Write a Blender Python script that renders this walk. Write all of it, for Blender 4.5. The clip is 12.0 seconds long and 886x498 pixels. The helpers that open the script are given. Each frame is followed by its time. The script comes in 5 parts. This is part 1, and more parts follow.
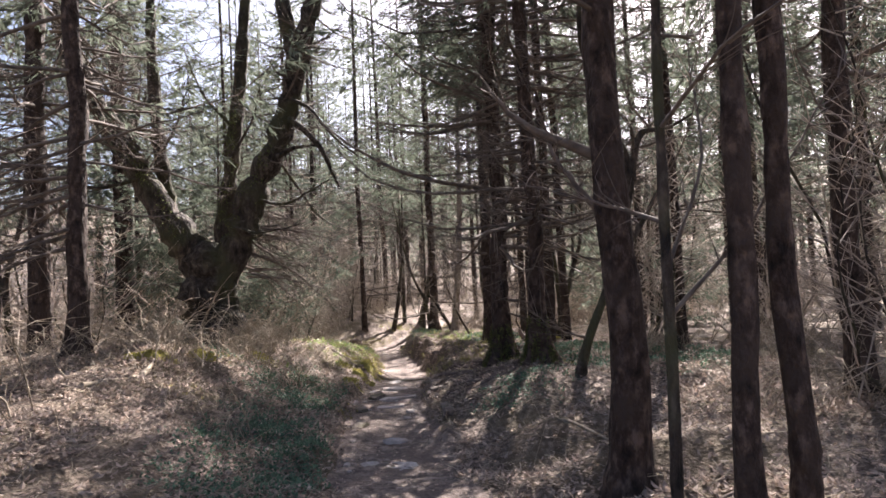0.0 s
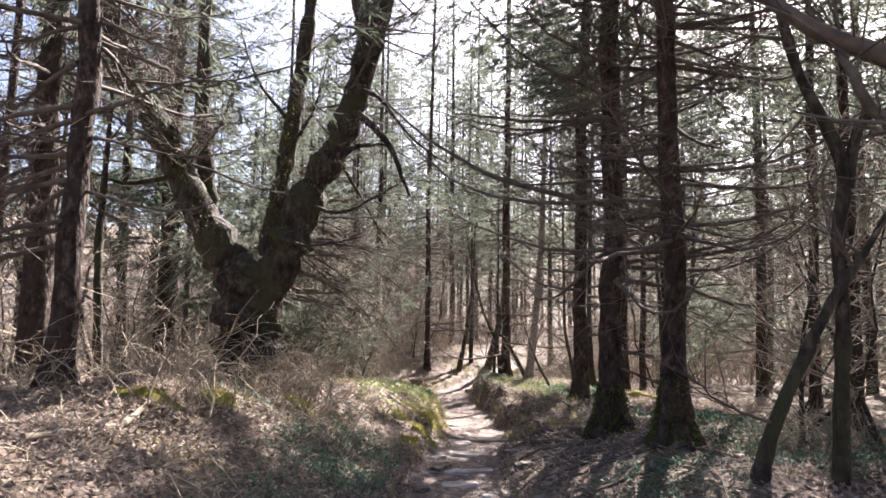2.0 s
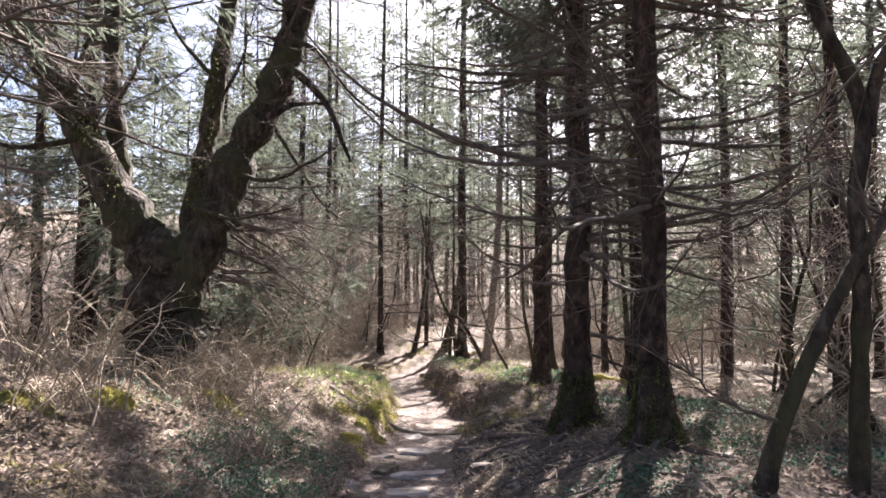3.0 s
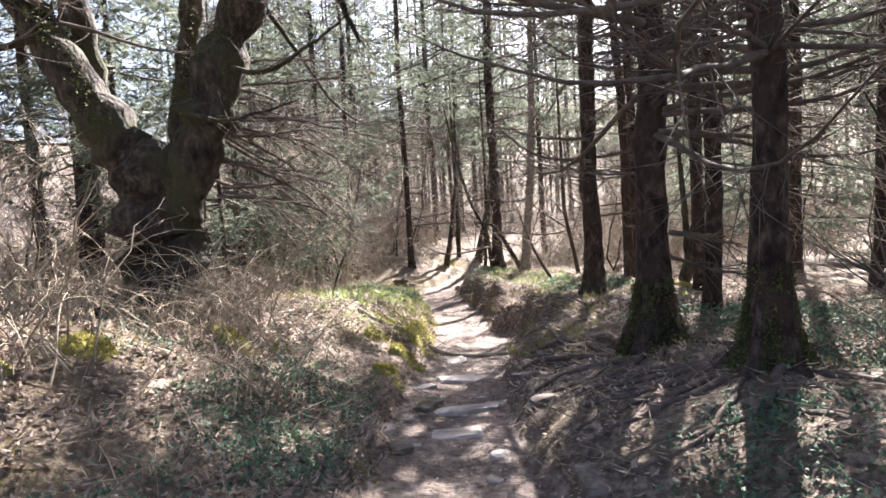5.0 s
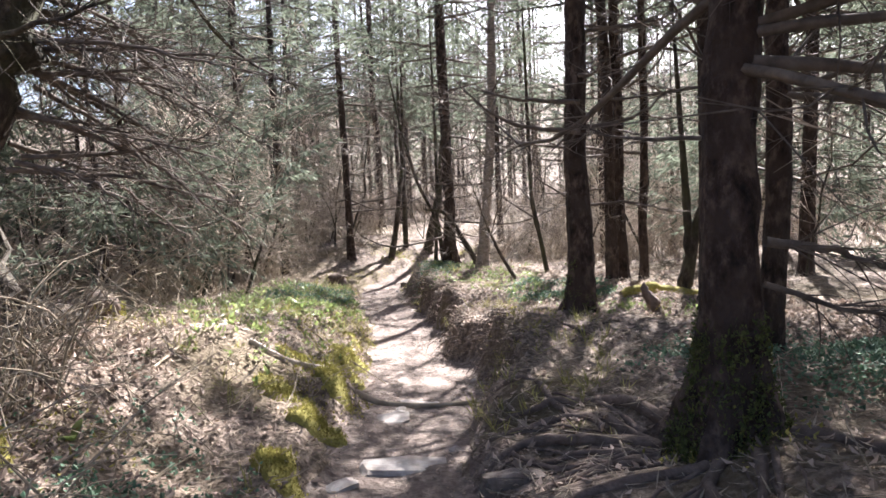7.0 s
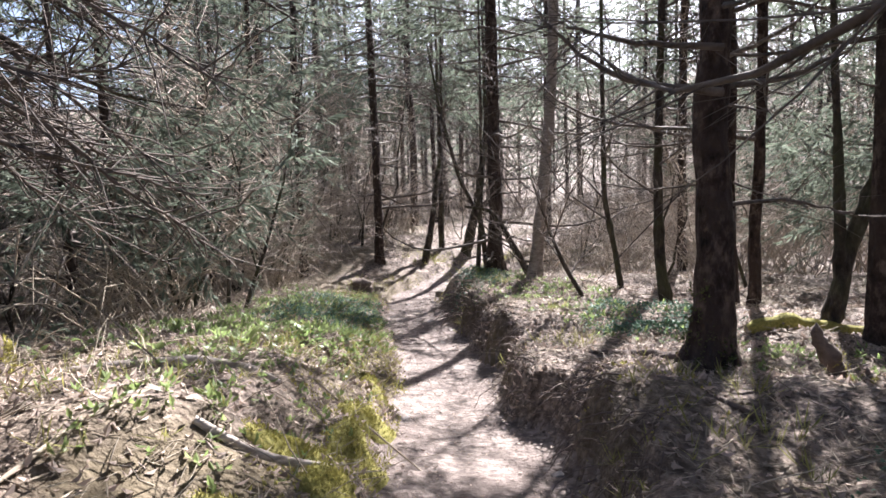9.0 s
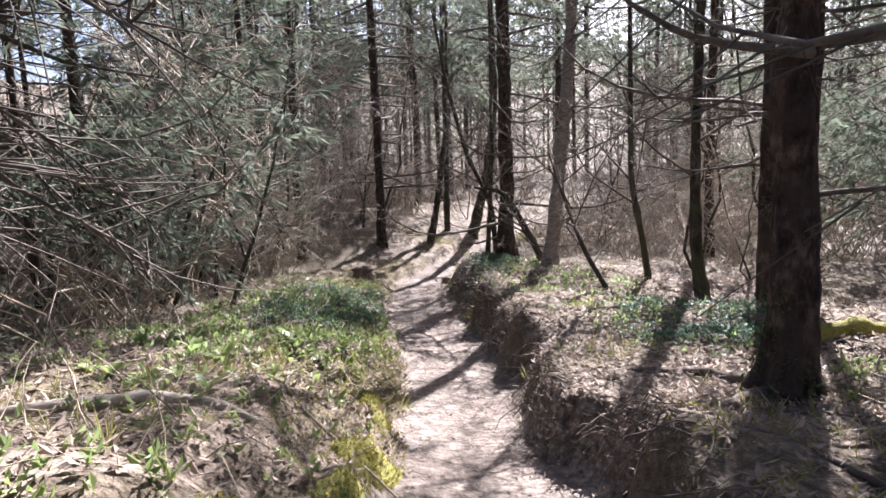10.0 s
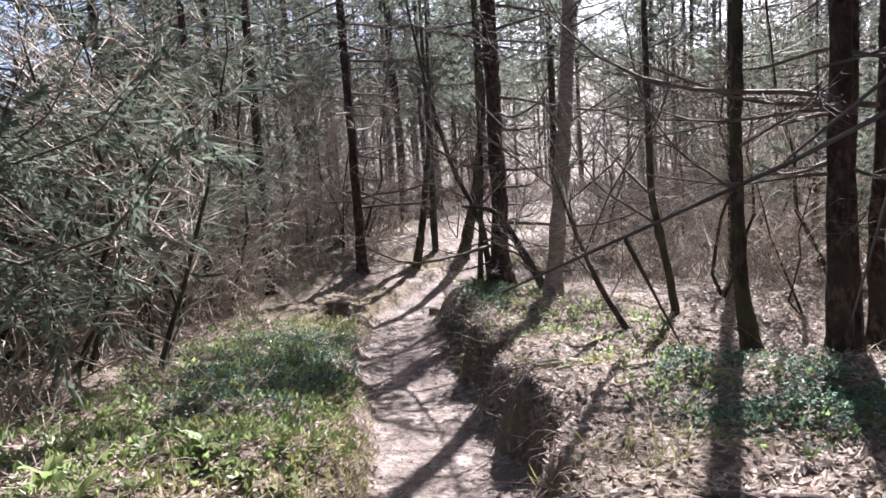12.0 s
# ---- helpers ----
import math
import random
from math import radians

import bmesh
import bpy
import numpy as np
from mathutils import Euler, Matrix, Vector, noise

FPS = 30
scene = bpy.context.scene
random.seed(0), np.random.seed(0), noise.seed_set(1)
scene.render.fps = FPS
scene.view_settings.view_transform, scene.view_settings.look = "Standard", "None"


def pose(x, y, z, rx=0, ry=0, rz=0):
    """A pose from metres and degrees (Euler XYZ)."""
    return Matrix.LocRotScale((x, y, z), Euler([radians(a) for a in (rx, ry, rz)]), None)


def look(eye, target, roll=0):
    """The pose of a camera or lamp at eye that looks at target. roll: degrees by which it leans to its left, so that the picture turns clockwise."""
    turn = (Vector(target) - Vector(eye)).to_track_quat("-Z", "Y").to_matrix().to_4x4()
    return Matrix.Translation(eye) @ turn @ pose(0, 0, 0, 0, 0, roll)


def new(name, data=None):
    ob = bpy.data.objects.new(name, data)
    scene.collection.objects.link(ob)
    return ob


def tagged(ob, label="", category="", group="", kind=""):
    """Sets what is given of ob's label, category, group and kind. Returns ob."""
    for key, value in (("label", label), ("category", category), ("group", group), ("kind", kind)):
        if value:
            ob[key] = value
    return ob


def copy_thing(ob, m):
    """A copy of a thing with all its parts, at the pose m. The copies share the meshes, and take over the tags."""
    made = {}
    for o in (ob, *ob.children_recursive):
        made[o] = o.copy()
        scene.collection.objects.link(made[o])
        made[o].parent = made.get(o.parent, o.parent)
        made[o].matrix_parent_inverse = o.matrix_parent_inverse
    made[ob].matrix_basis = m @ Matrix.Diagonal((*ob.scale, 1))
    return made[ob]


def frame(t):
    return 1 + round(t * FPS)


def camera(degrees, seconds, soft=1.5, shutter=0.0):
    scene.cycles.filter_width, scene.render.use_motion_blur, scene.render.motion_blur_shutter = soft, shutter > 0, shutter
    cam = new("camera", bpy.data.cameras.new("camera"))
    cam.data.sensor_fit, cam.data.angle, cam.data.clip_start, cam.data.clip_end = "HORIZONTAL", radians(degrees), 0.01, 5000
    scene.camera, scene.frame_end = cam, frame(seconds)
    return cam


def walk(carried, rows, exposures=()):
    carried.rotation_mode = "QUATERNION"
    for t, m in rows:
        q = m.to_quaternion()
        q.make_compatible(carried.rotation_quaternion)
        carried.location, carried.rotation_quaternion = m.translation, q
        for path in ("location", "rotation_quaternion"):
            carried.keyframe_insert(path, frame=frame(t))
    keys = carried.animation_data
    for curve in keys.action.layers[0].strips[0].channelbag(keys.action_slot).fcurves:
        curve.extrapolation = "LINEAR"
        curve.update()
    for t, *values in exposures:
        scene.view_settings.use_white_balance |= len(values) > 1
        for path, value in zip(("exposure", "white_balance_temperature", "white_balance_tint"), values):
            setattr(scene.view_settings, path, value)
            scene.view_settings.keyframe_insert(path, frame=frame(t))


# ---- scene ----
cam = camera(68.2, 12.0, 1.6)
EXPOSURE, KELVIN, TINT = 2.72, 6250, 16
PATH = [
    (0, (0.082, 0.447, 1.349), (0.064, 2.446, 1.413), -2.8),
    (0.5, (0.056, 0.972, 1.272), (-0.209, 2.953, 1.35), -1.9),
    (1, (-0.072, 1.493, 1.289), (-0.43, 3.458, 1.402), -0.6),
    (1.5, (-0.163, 1.96, 1.311), (-0.463, 3.93, 1.487), 0.8),
    (2, (-0.257, 2.451, 1.313), (-0.472, 4.431, 1.492), 0.9),
    (2.5, (-0.252, 2.912, 1.298), (-0.371, 4.902, 1.458), 0.8),
    (3, (-0.232, 3.354, 1.302), (-0.317, 5.348, 1.425), 0.2),
    (3.5, (-0.183, 3.726, 1.314), (-0.32, 5.721, 1.373), 0.2),
    (3.7, (-0.178, 3.826, 1.307), (-0.358, 5.818, 1.323), -0.1),
    (5.3, (-0.423, 4.705, 1.214), (-0.586, 6.693, 1.058), -3.7),
    (5.5, (-0.433, 4.896, 1.228), (-0.563, 6.885, 1.067), -3.1),
    (6, (-0.502, 5.445, 1.226), (-0.494, 7.44, 1.087), -0.9),
    (6.5, (-0.447, 6.058, 1.2), (-0.444, 8.052, 1.044), -1.5),
    (6.7, (-0.439, 6.319, 1.208), (-0.452, 8.311, 1.032), -2.4),
    (8.3, (-0.663, 7.978, 1.142), (-0.701, 9.964, 0.908), -3.0),
    (8.5, (-0.656, 8.187, 1.13), (-0.714, 10.174, 0.902), -3.1),
    (9, (-0.705, 8.693, 1.112), (-0.821, 10.679, 0.909), -1.5),
    (9.5, (-0.796, 9.103, 1.142), (-0.865, 11.086, 0.885), -0.4),
    (10, (-0.817, 9.504, 1.171), (-0.943, 11.481, 0.893), -1.7),
    (10.5, (-0.857, 9.891, 1.187), (-0.943, 11.872, 0.919), -1.8),
    (11, (-0.789, 10.248, 1.159), (-0.862, 12.23, 0.899), -2.4),
    (11.5, (-0.712, 10.568, 1.201), (-0.819, 12.551, 0.967), -3.3),
    (12, (-0.774, 10.897, 1.223), (-0.88, 12.878, 0.976), -3.5),
]
walk(cam, [(t, look(eye, target, roll)) for t, eye, target, roll in PATH], [(t, EXPOSURE + e, KELVIN + k, TINT + i) for t, e, k, i in ((0, -0.1, 160, 3), (0.5, 0.18, 120, 3), (1.5, 0.05, 100, 3), (2.5, 0.15, 100, 3), (3.7, 0.05, 120, 3), (5.3, 0.5, -60, 0), (6.7, 0.3, -120, 0), (8.5, 0.0, -350, 0), (10, -0.15, -400, 1), (12, -0.24, -480, 2))])

# ---- light ----
SUN_AZ, SUN_EL = radians(22), radians(42)      # ahead and a little to the right of the walk
world = bpy.data.worlds.new("sky")
scene.world = world
world.use_nodes = True
sky = world.node_tree.nodes.new("ShaderNodeTexSky")
sky.sky_type, sky.sun_disc = "NISHITA", False
sky.sun_elevation, sky.sun_rotation = SUN_EL, SUN_AZ
sky.air_density, sky.dust_density, sky.ozone_density = 0.75, 3.0, 1.0
world.node_tree.nodes["Background"].inputs[1].default_value = 0.05
world.node_tree.links.new(sky.outputs[0], world.node_tree.nodes["Background"].inputs[0])
sun = new("sun", bpy.data.lights.new("sun", "SUN"))
sun.data.energy, sun.data.angle, sun.data.color = 5.0, radians(0.55), (1.0, 0.95, 0.88)
sun_way = Vector((math.sin(SUN_AZ) * math.cos(SUN_EL), math.cos(SUN_AZ) * math.cos(SUN_EL), math.sin(SUN_EL)))
sun.matrix_world = look(sun_way * 60, (0, 0, 0))

# ---- materials ----


def shader(name, colours, scale, rough=0.9, bump=0.3, contrast=0.2, depth=0.03, bump_scale=None, stretch=(1, 1, 1), stain=None, stain_scale=1.2, vary=0.0, glow_through=0.0, spec=0.25):
    """A rough natural surface: colours blended by fine noise, stained at a larger scale, with relief."""
    m = bpy.data.materials.new(name)
    m.use_nodes = True
    n, l = m.node_tree.nodes, m.node_tree.links
    b = n["Principled BSDF"]
    b.inputs["Roughness"].default_value = rough
    b.inputs["Specular IOR Level"].default_value = spec
    geo = n.new("ShaderNodeNewGeometry")
    mp = n.new("ShaderNodeVectorMath")
    mp.operation = "MULTIPLY"
    mp.inputs[1].default_value = stretch
    l.new(geo.outputs["Position"], mp.inputs[0])
    fine = n.new("ShaderNodeTexNoise")
    fine.inputs["Scale"].default_value, fine.inputs["Detail"].default_value, fine.inputs["Roughness"].default_value = scale, 6, 0.65
    l.new(mp.outputs[0], fine.inputs["Vector"])
    ramp = n.new("ShaderNodeValToRGB")
    e = ramp.color_ramp.elements
    e[0].position, e[1].position = 0.5 - contrast, 0.5 + contrast
    e[0].color, e[1].color = (*colours[0], 1), (*colours[-1], 1)
    for i, c in enumerate(colours[1:-1]):
        e.new(0.5 - contrast + 2 * contrast * (i + 1) / (len(colours) - 1)).color = (*c, 1)
    l.new(fine.outputs[0], ramp.inputs[0])
    out = ramp.outputs[0]
    if stain:
        big = n.new("ShaderNodeTexNoise")
        big.inputs["Scale"].default_value, big.inputs["Detail"].default_value = stain_scale, 4
        l.new(geo.outputs["Position"], big.inputs["Vector"])
        r2 = n.new("ShaderNodeValToRGB")
        r2.color_ramp.elements[0].position, r2.color_ramp.elements[1].position = 0.45, 0.65
        l.new(big.outputs[0], r2.inputs[0])
        mix = n.new("ShaderNodeMix")
        mix.data_type = "RGBA"
        l.new(r2.outputs[0], mix.inputs["Factor"])
        l.new(out, mix.inputs[6])
        mix.inputs[7].default_value = (*stain, 1)
        out = mix.outputs[2]
    if vary:
        hsv = n.new("ShaderNodeHueSaturation")
        add = n.new("ShaderNodeMath")
        add.operation = "MULTIPLY_ADD"
        add.inputs[1].default_value, add.inputs[2].default_value = vary, 1 - vary / 2
        l.new(geo.outputs["Random Per Island"], add.inputs[0])
        l.new(add.outputs[0], hsv.inputs["Value"])
        l.new(out, hsv.inputs["Color"])
        out = hsv.outputs[0]
    l.new(out, b.inputs["Base Color"])
    if bump:
        rel = n.new("ShaderNodeTexNoise")
        rel.inputs["Scale"].default_value, rel.inputs["Detail"].default_value = bump_scale or scale, 8
        l.new(mp.outputs[0], rel.inputs["Vector"])
        bp = n.new("ShaderNodeBump")
        bp.inputs["Strength"].default_value, bp.inputs["Distance"].default_value = bump, depth
        l.new(rel.outputs[0], bp.inputs["Height"])
        l.new(bp.outputs[0], b.inputs["Normal"])
    if glow_through:
        t = n.new("ShaderNodeBsdfTranslucent")
        l.new(out, t.inputs["Color"])
        ms = n.new("ShaderNodeMixShader")
        ms.inputs[0].default_value = glow_through
        l.new(b.outputs[0], ms.inputs[1])
        l.new(t.outputs[0], ms.inputs[2])
        l.new(ms.outputs[0], n["Material Output"].inputs["Surface"])
    return m


BARK = shader("spruce_bark", [(0.01, 0.007, 0.005), (0.04, 0.027, 0.021), (0.125, 0.092, 0.073)], 15, bump=1.0, contrast=0.16, depth=0.06, bump_scale=19, stretch=(1, 1, 0.55), stain=(0.05, 0.036, 0.028), stain_scale=5)
BEECH = shader("old_bark", [(0.012, 0.01, 0.008), (0.045, 0.036, 0.028), (0.12, 0.098, 0.077)], 12, bump=1.0, contrast=0.17, depth=0.07, bump_scale=15, stretch=(1, 1, 0.45), stain=(0.055, 0.055, 0.028), stain_scale=2.2)
BIRCH = shader("birch_bark", [(0.08, 0.065, 0.055), (0.2, 0.17, 0.145), (0.3, 0.26, 0.225)], 12, bump=0.4, stretch=(1, 1, 3))
DEADWOOD = shader("dead_twigs", [(0.055, 0.045, 0.038), (0.16, 0.132, 0.108)], 9, bump=0, vary=0.5)
TWIG = shader("pale_twigs", [(0.2, 0.165, 0.13), (0.46, 0.39, 0.315)], 9, bump=0, vary=0.6)
CANE = shader("dry_canes", [(0.13, 0.105, 0.075), (0.41, 0.345, 0.255)], 7, bump=0, vary=0.6)
NEEDLE = shader("needles", [(0.085, 0.105, 0.075), (0.175, 0.195, 0.145)], 5, bump=0, vary=0.6, glow_through=0.5)
EARTH = shader("trodden_earth", [(0.065, 0.049, 0.04), (0.16, 0.127, 0.105), (0.29, 0.235, 0.198)], 11, bump=1.0, contrast=0.14, bump_scale=24, stain=(0.13, 0.1, 0.083), stain_scale=2.6)
LITTER = shader("forest_floor", [(0.04, 0.029, 0.022), (0.13, 0.098, 0.075), (0.31, 0.245, 0.195)], 18, bump=1.0, contrast=0.15, bump_scale=28, stain=(0.11, 0.085, 0.05), stain_scale=0.9)
DRYLEAF = shader("dry_leaves", [(0.19, 0.14, 0.108), (0.45, 0.36, 0.29)], 3, rough=0.7, bump=0, vary=0.9, glow_through=0.25)
GREENLEAF = shader("green_leaves", [(0.12, 0.18, 0.06), (0.28, 0.33, 0.12)], 3, rough=0.45, bump=0, vary=0.7, glow_through=0.55, spec=0.4)
IVY = shader("ivy_leaves", [(0.04, 0.092, 0.056), (0.12, 0.19, 0.108)], 3, rough=0.65, bump=0, vary=0.8, glow_through=0.2, spec=0.35)
MOSS = shader("moss", [(0.14, 0.13, 0.04), (0.27, 0.245, 0.068), (0.38, 0.335, 0.1)], 40, bump=0.4, bump_scale=60, vary=0.4, glow_through=0.3)
STONE = shader("path_stone", [(0.28, 0.25, 0.225), (0.5, 0.46, 0.42)], 12, bump=0.5, stain=(0.26, 0.22, 0.185), stain_scale=5)
PALEWOOD = shader("weathered_wood", [(0.14, 0.11, 0.09), (0.34, 0.29, 0.24), (0.45, 0.4, 0.34)], 12, bump=0.4, stretch=(1, 1, 3))
DARKSTONE = shader("earthy_stone", [(0.06, 0.048, 0.04), (0.17, 0.14, 0.118), (0.26, 0.22, 0.19)], 14, bump=0.6, stain=(0.08, 0.07, 0.04), stain_scale=5)
ROOT = shader("root_bark", [(0.07, 0.052, 0.042), (0.17, 0.13, 0.105)], 20, bump=0.6)
# twig colour with the distance haze put into it as a purplish grey
HAZED_WOOD = shader("hazed_far_twigs", [(0.13, 0.118, 0.122), (0.27, 0.25, 0.255)], 0.4, bump=0, vary=0.5)
MOSS_DARK = shader("dark_moss", [(0.03, 0.038, 0.014), (0.085, 0.1, 0.03), (0.16, 0.165, 0.05)], 30, bump=0.7, bump_scale=60, vary=0.5)
GRASS = shader("grass_blades", [(0.16, 0.165, 0.05), (0.36, 0.33, 0.12)], 4, bump=0, vary=0.7, glow_through=0.35)

# ---- mesh tools ----
rng = np.random.default_rng(7)


class Soup:
    """Gathers vertices and quads of one mesh."""

    def __init__(self):
        self.v, self.q, self.n = [], [], 0

    def add(self, v, q):
        self.v.append(np.asarray(v, float).reshape(-1, 3))
        self.q.append(np.asarray(q, int).reshape(-1, 4) + self.n)
        self.n += len(self.v[-1])
        return self

    def tubes(self, p, r, sides):
        """Many tubes at once: p is (tubes, stations, 3), r (tubes, stations)."""
        p, r = np.asarray(p, float), np.asarray(r, float)
        k, s, _ = p.shape
        way = np.gradient(p, axis=1)
        way /= np.linalg.norm(way, axis=2, keepdims=True) + 1e-9
        ref = np.where(np.abs(way[:, :1, 2:]) > 0.8, (1.0, 0, 0), (0, 0, 1.0)) * np.ones_like(way)
        a = np.cross(way, ref)
        a /= np.linalg.norm(a, axis=2, keepdims=True) + 1e-9
        b = np.cross(way, a)
        ang = np.arange(sides) * 2 * np.pi / sides
        ring = a[:, :, None] * np.cos(ang)[:, None] + b[:, :, None] * np.sin(ang)[:, None]
        v = p[:, :, None] + ring * r[:, :, None, None]
        i = np.arange(k * s * sides).reshape(k, s, sides)
        j = np.roll(i, -1, 2)
        q = np.stack([i[:, :-1], i[:, 1:], j[:, 1:], j[:, :-1]], -1)
        return self.add(v, q)

    def leaves(self, c, along, across):
        """Bent four-cornered leaves: stalk, two flanks, tip."""
        tip = c + along
        mid = c + along * 0.5
        lift = np.cross(along, across)
        lift /= np.linalg.norm(lift, axis=1, keepdims=True) + 1e-9
        lift = lift * np.linalg.norm(across, axis=1, keepdims=True) * 0.35
        v = np.stack([c, mid + across / 2 + lift, tip, mid - across / 2 + lift], 1)
        return self.add(v, np.arange(len(c) * 4).reshape(-1, 4))

    def mesh(self, name, material, smooth=True):
        v, q = np.concatenate(self.v), np.concatenate(self.q)
        me = bpy.data.meshes.new(name)
        me.vertices.add(len(v))
        me.vertices.foreach_set("co", v.ravel())
        me.loops.add(q.size)
        me.loops.foreach_set("vertex_index", q.ravel().astype(np.int32))
        me.polygons.add(len(q))
        me.polygons.foreach_set("loop_start", np.arange(0, q.size, 4, dtype=np.int32))
        me.update(calc_edges=True)
        me.polygons.foreach_set("use_smooth", np.full(len(q), smooth))
        me.materials.append(material)
        return me


def part(name, mesh, parent, m=None, label=""):
    ob = new(name, mesh)
    ob.parent = parent
    if m is not None:
        ob.matrix_basis = m
    return tagged(ob, label)


def lattice(x, y, size, seed):
    """Smooth value noise from 0 to 1."""
    table = np.random.default_rng(seed).random((128, 128))
    x, y = np.asarray(x, float) / size, np.asarray(y, float) / size
    i, j = np.floor(x).astype(int), np.floor(y).astype(int)
    fx, fy = x - i, y - j
    fx, fy = fx * fx * (3 - 2 * fx), fy * fy * (3 - 2 * fy)
    i, j, i1, j1 = i % 128, j % 128, (i + 1) % 128, (j + 1) % 128
    return (table[i, j] * (1 - fx) + table[i1, j] * fx) * (1 - fy) + (table[i, j1] * (1 - fx) + table[i1, j1] * fx) * fy


def ease(s):
    s = np.clip(s, 0, 1)
    return s * s * (3 - 2 * s)


# ---- the lie of the land ----
FALL = ((-60, -0.1), (-4, -0.12), (0, -0.13), (4, -0.2), (7, -0.27), (9.2, -0.33), (11.1, -0.42), (12.5, -0.55), (14.6, -0.68), (17, -0.85), (20, -1.0), (21.6, -1.0), (23, -0.86), (25, -0.66), (28, -0.45), (32, -0.4))
EDGES = ((-60, -0.3, 0.7), (0, -0.4, 0.55), (3, -0.6, 0.35), (5.2, -0.85, 0.14), (6.4, -0.98, -0.03), (7.6, -1.1, -0.22), (8.9, -1.18, -0.35), (10.2, -1.2, -0.4), (11, -1.2, -0.3), (11.5, -1.2, -0.2), (12.4, -1.32, -0.28), (13.4, -1.38, -0.5),
         (13.8, -1.42, -0.6), (14.7, -1.52, -0.63), (16.4, -1.77, -0.88), (17.8, -2.08, -1.07), (19.4, -2.28, -1.35), (20.6, -2.3, -1.42), (21.6, -2.1, -1.4), (22.4, -1.8, -1.15), (23.3, -1.4, -0.85), (24.2, -1.0, -0.45), (25.2, -0.6, 0.0),
         (27, 0.3, 0.95), (30, 1.9, 2.6), (40, 7, 7.7), (60, 16, 16.7))
BANKS = ((-60, 0.15, 1.2, 0.05, 0.2, 2.4), (3, 0.3, 1.3, 0.06, 0.3, 2.4), (6, 0.42, 1.2, 0.1, 0.6, 2.3), (8, 0.43, 1.0, 0.13, 0.75, 2.2), (9.5, 0.4, 0.8, 0.15, 0.6, 2.0), (10.6, 0.4, 0.36, 0.18, 0.52, 1.4), (11.3, 0.41, 0.2, 0.2, 0.48, 1.0),
         (12.3, 0.44, 0.17, 0.22, 0.38, 0.8), (14, 0.44, 0.15, 0.22, 0.34, 0.9), (16, 0.43, 0.15, 0.2, 0.28, 1.0), (19, 0.45, 0.25, 0.2, 0.2, 1.2), (21.5, 0.4, 0.5, 0.15, 0.15, 1.5), (23, 0.25, 0.7, 0.16, 0.35, 1.6), (24.5, 0.15, 0.8, 0.14, 0.35, 2.0), (30, 0.1, 1, 0.05, 0.2, 3))
fall_y, fall_z = zip(*FALL)
edge_y, edge_l, edge_r = zip(*EDGES)
bank_y, *bank_cols = zip(*BANKS)


def ragged_left(y):
    return (lattice(y * 0, y, 0.35, 3) - 0.5) * 0.16


def ragged_right(y):
    return (lattice(y * 0, y, 0.24, 4) - 0.5) * 0.16 + (lattice(y * 0, y, 0.7, 14) - 0.5) * 0.2 * ease((y - 10) / 2)


def land(x, y):
    """The ground's height, and how far outside the path's edge the place lies (negative on the path)."""
    x, y = np.broadcast_arrays(np.asarray(x, float), np.asarray(y, float))
    left, right = np.interp(y, edge_y, edge_l), np.interp(y, edge_y, edge_r)
    left, right = left + ragged_left(y), right + ragged_right(y)
    up, upw, step, mound, mw = (np.interp(y, bank_y, c) for c in bank_cols)
    up = up * (0.72 + 0.5 * lattice(x * 0, y, 0.8, 15))
    upw = upw * (0.7 + 1.3 * lattice(x * 0, y, 0.5, 16))
    sr, sl = x - right, left - x
    trod = ease((y - 5.5) / 1.5) * ease((11.2 - y) / 1.0)           # gentle trodden slope beneath the large conifers
    rise = (1 - trod) * ease(sr / upw) + trod * np.clip(sr / 1.2, 0, 1)
    out = np.maximum(sr, sl)
    z = np.interp(y, fall_y, fall_z) + up * rise + step * ease(sl / 0.18) + mound * ease((sl - 0.1) / mw)
    z = z + np.interp(y, (4, 7.5, 9.5, 11, 12), (0, 0.06, 0.08, 0.09, 0)) * (ease(sr / 0.08) - ease(sr / 1.0))
    z = z - 0.15 * ease((sl - 1.6) / 2.2) * ease((y - 11) / 1.5) * ease((30 - y) / 6)
    z = z - 0.035 * np.clip(-out / 0.4, 0, 1)
    rough = np.clip((out + 0.05) / 0.3, 0.12, 1)
    z = z + rough * ((lattice(x, y, 0.9, 5) - 0.5) * 0.13 + (lattice(x, y, 0.28, 6) - 0.5) * (0.08 + 0.07 * np.clip(1 - np.abs(out - 0.15) / 0.3, 0, 1)) + (lattice(x, y, 0.11, 7) - 0.5) * (0.03 + 0.05 * np.clip(1 - np.abs(out - 0.12) / 0.25, 0, 1)))
    z = z + 0.012 * (lattice(x, y, 0.16, 8) - 0.5) + 0.03 * (lattice(x, y, 0.5, 9) - 0.5)
    far = np.hypot(x, y - 10)
    z = z + 20 * ease((far - 55) / 110) * (0.6 + 0.8 * lattice(x, y, 70, 10))
    return z, out


def height(x, y):
    return float(land(x, y)[0])


def spread(stops):
    """Grid lines: (from, to, step) stretches."""
    return np.unique(np.concatenate([np.arange(a, b, s) for a, b, s in stops]).round(4))


def sheet(xs, ys, lift=0.0):
    gx, gy = np.meshgrid(xs, ys)
    z, out = land(gx, gy)
    v = np.stack([gx, gy, z + lift], -1)
    i = np.arange(gx.size).reshape(gx.shape)
    q = np.stack([i[:-1, :-1], i[:-1, 1:], i[1:, 1:], i[1:, :-1]], -1)
    return v, q, out


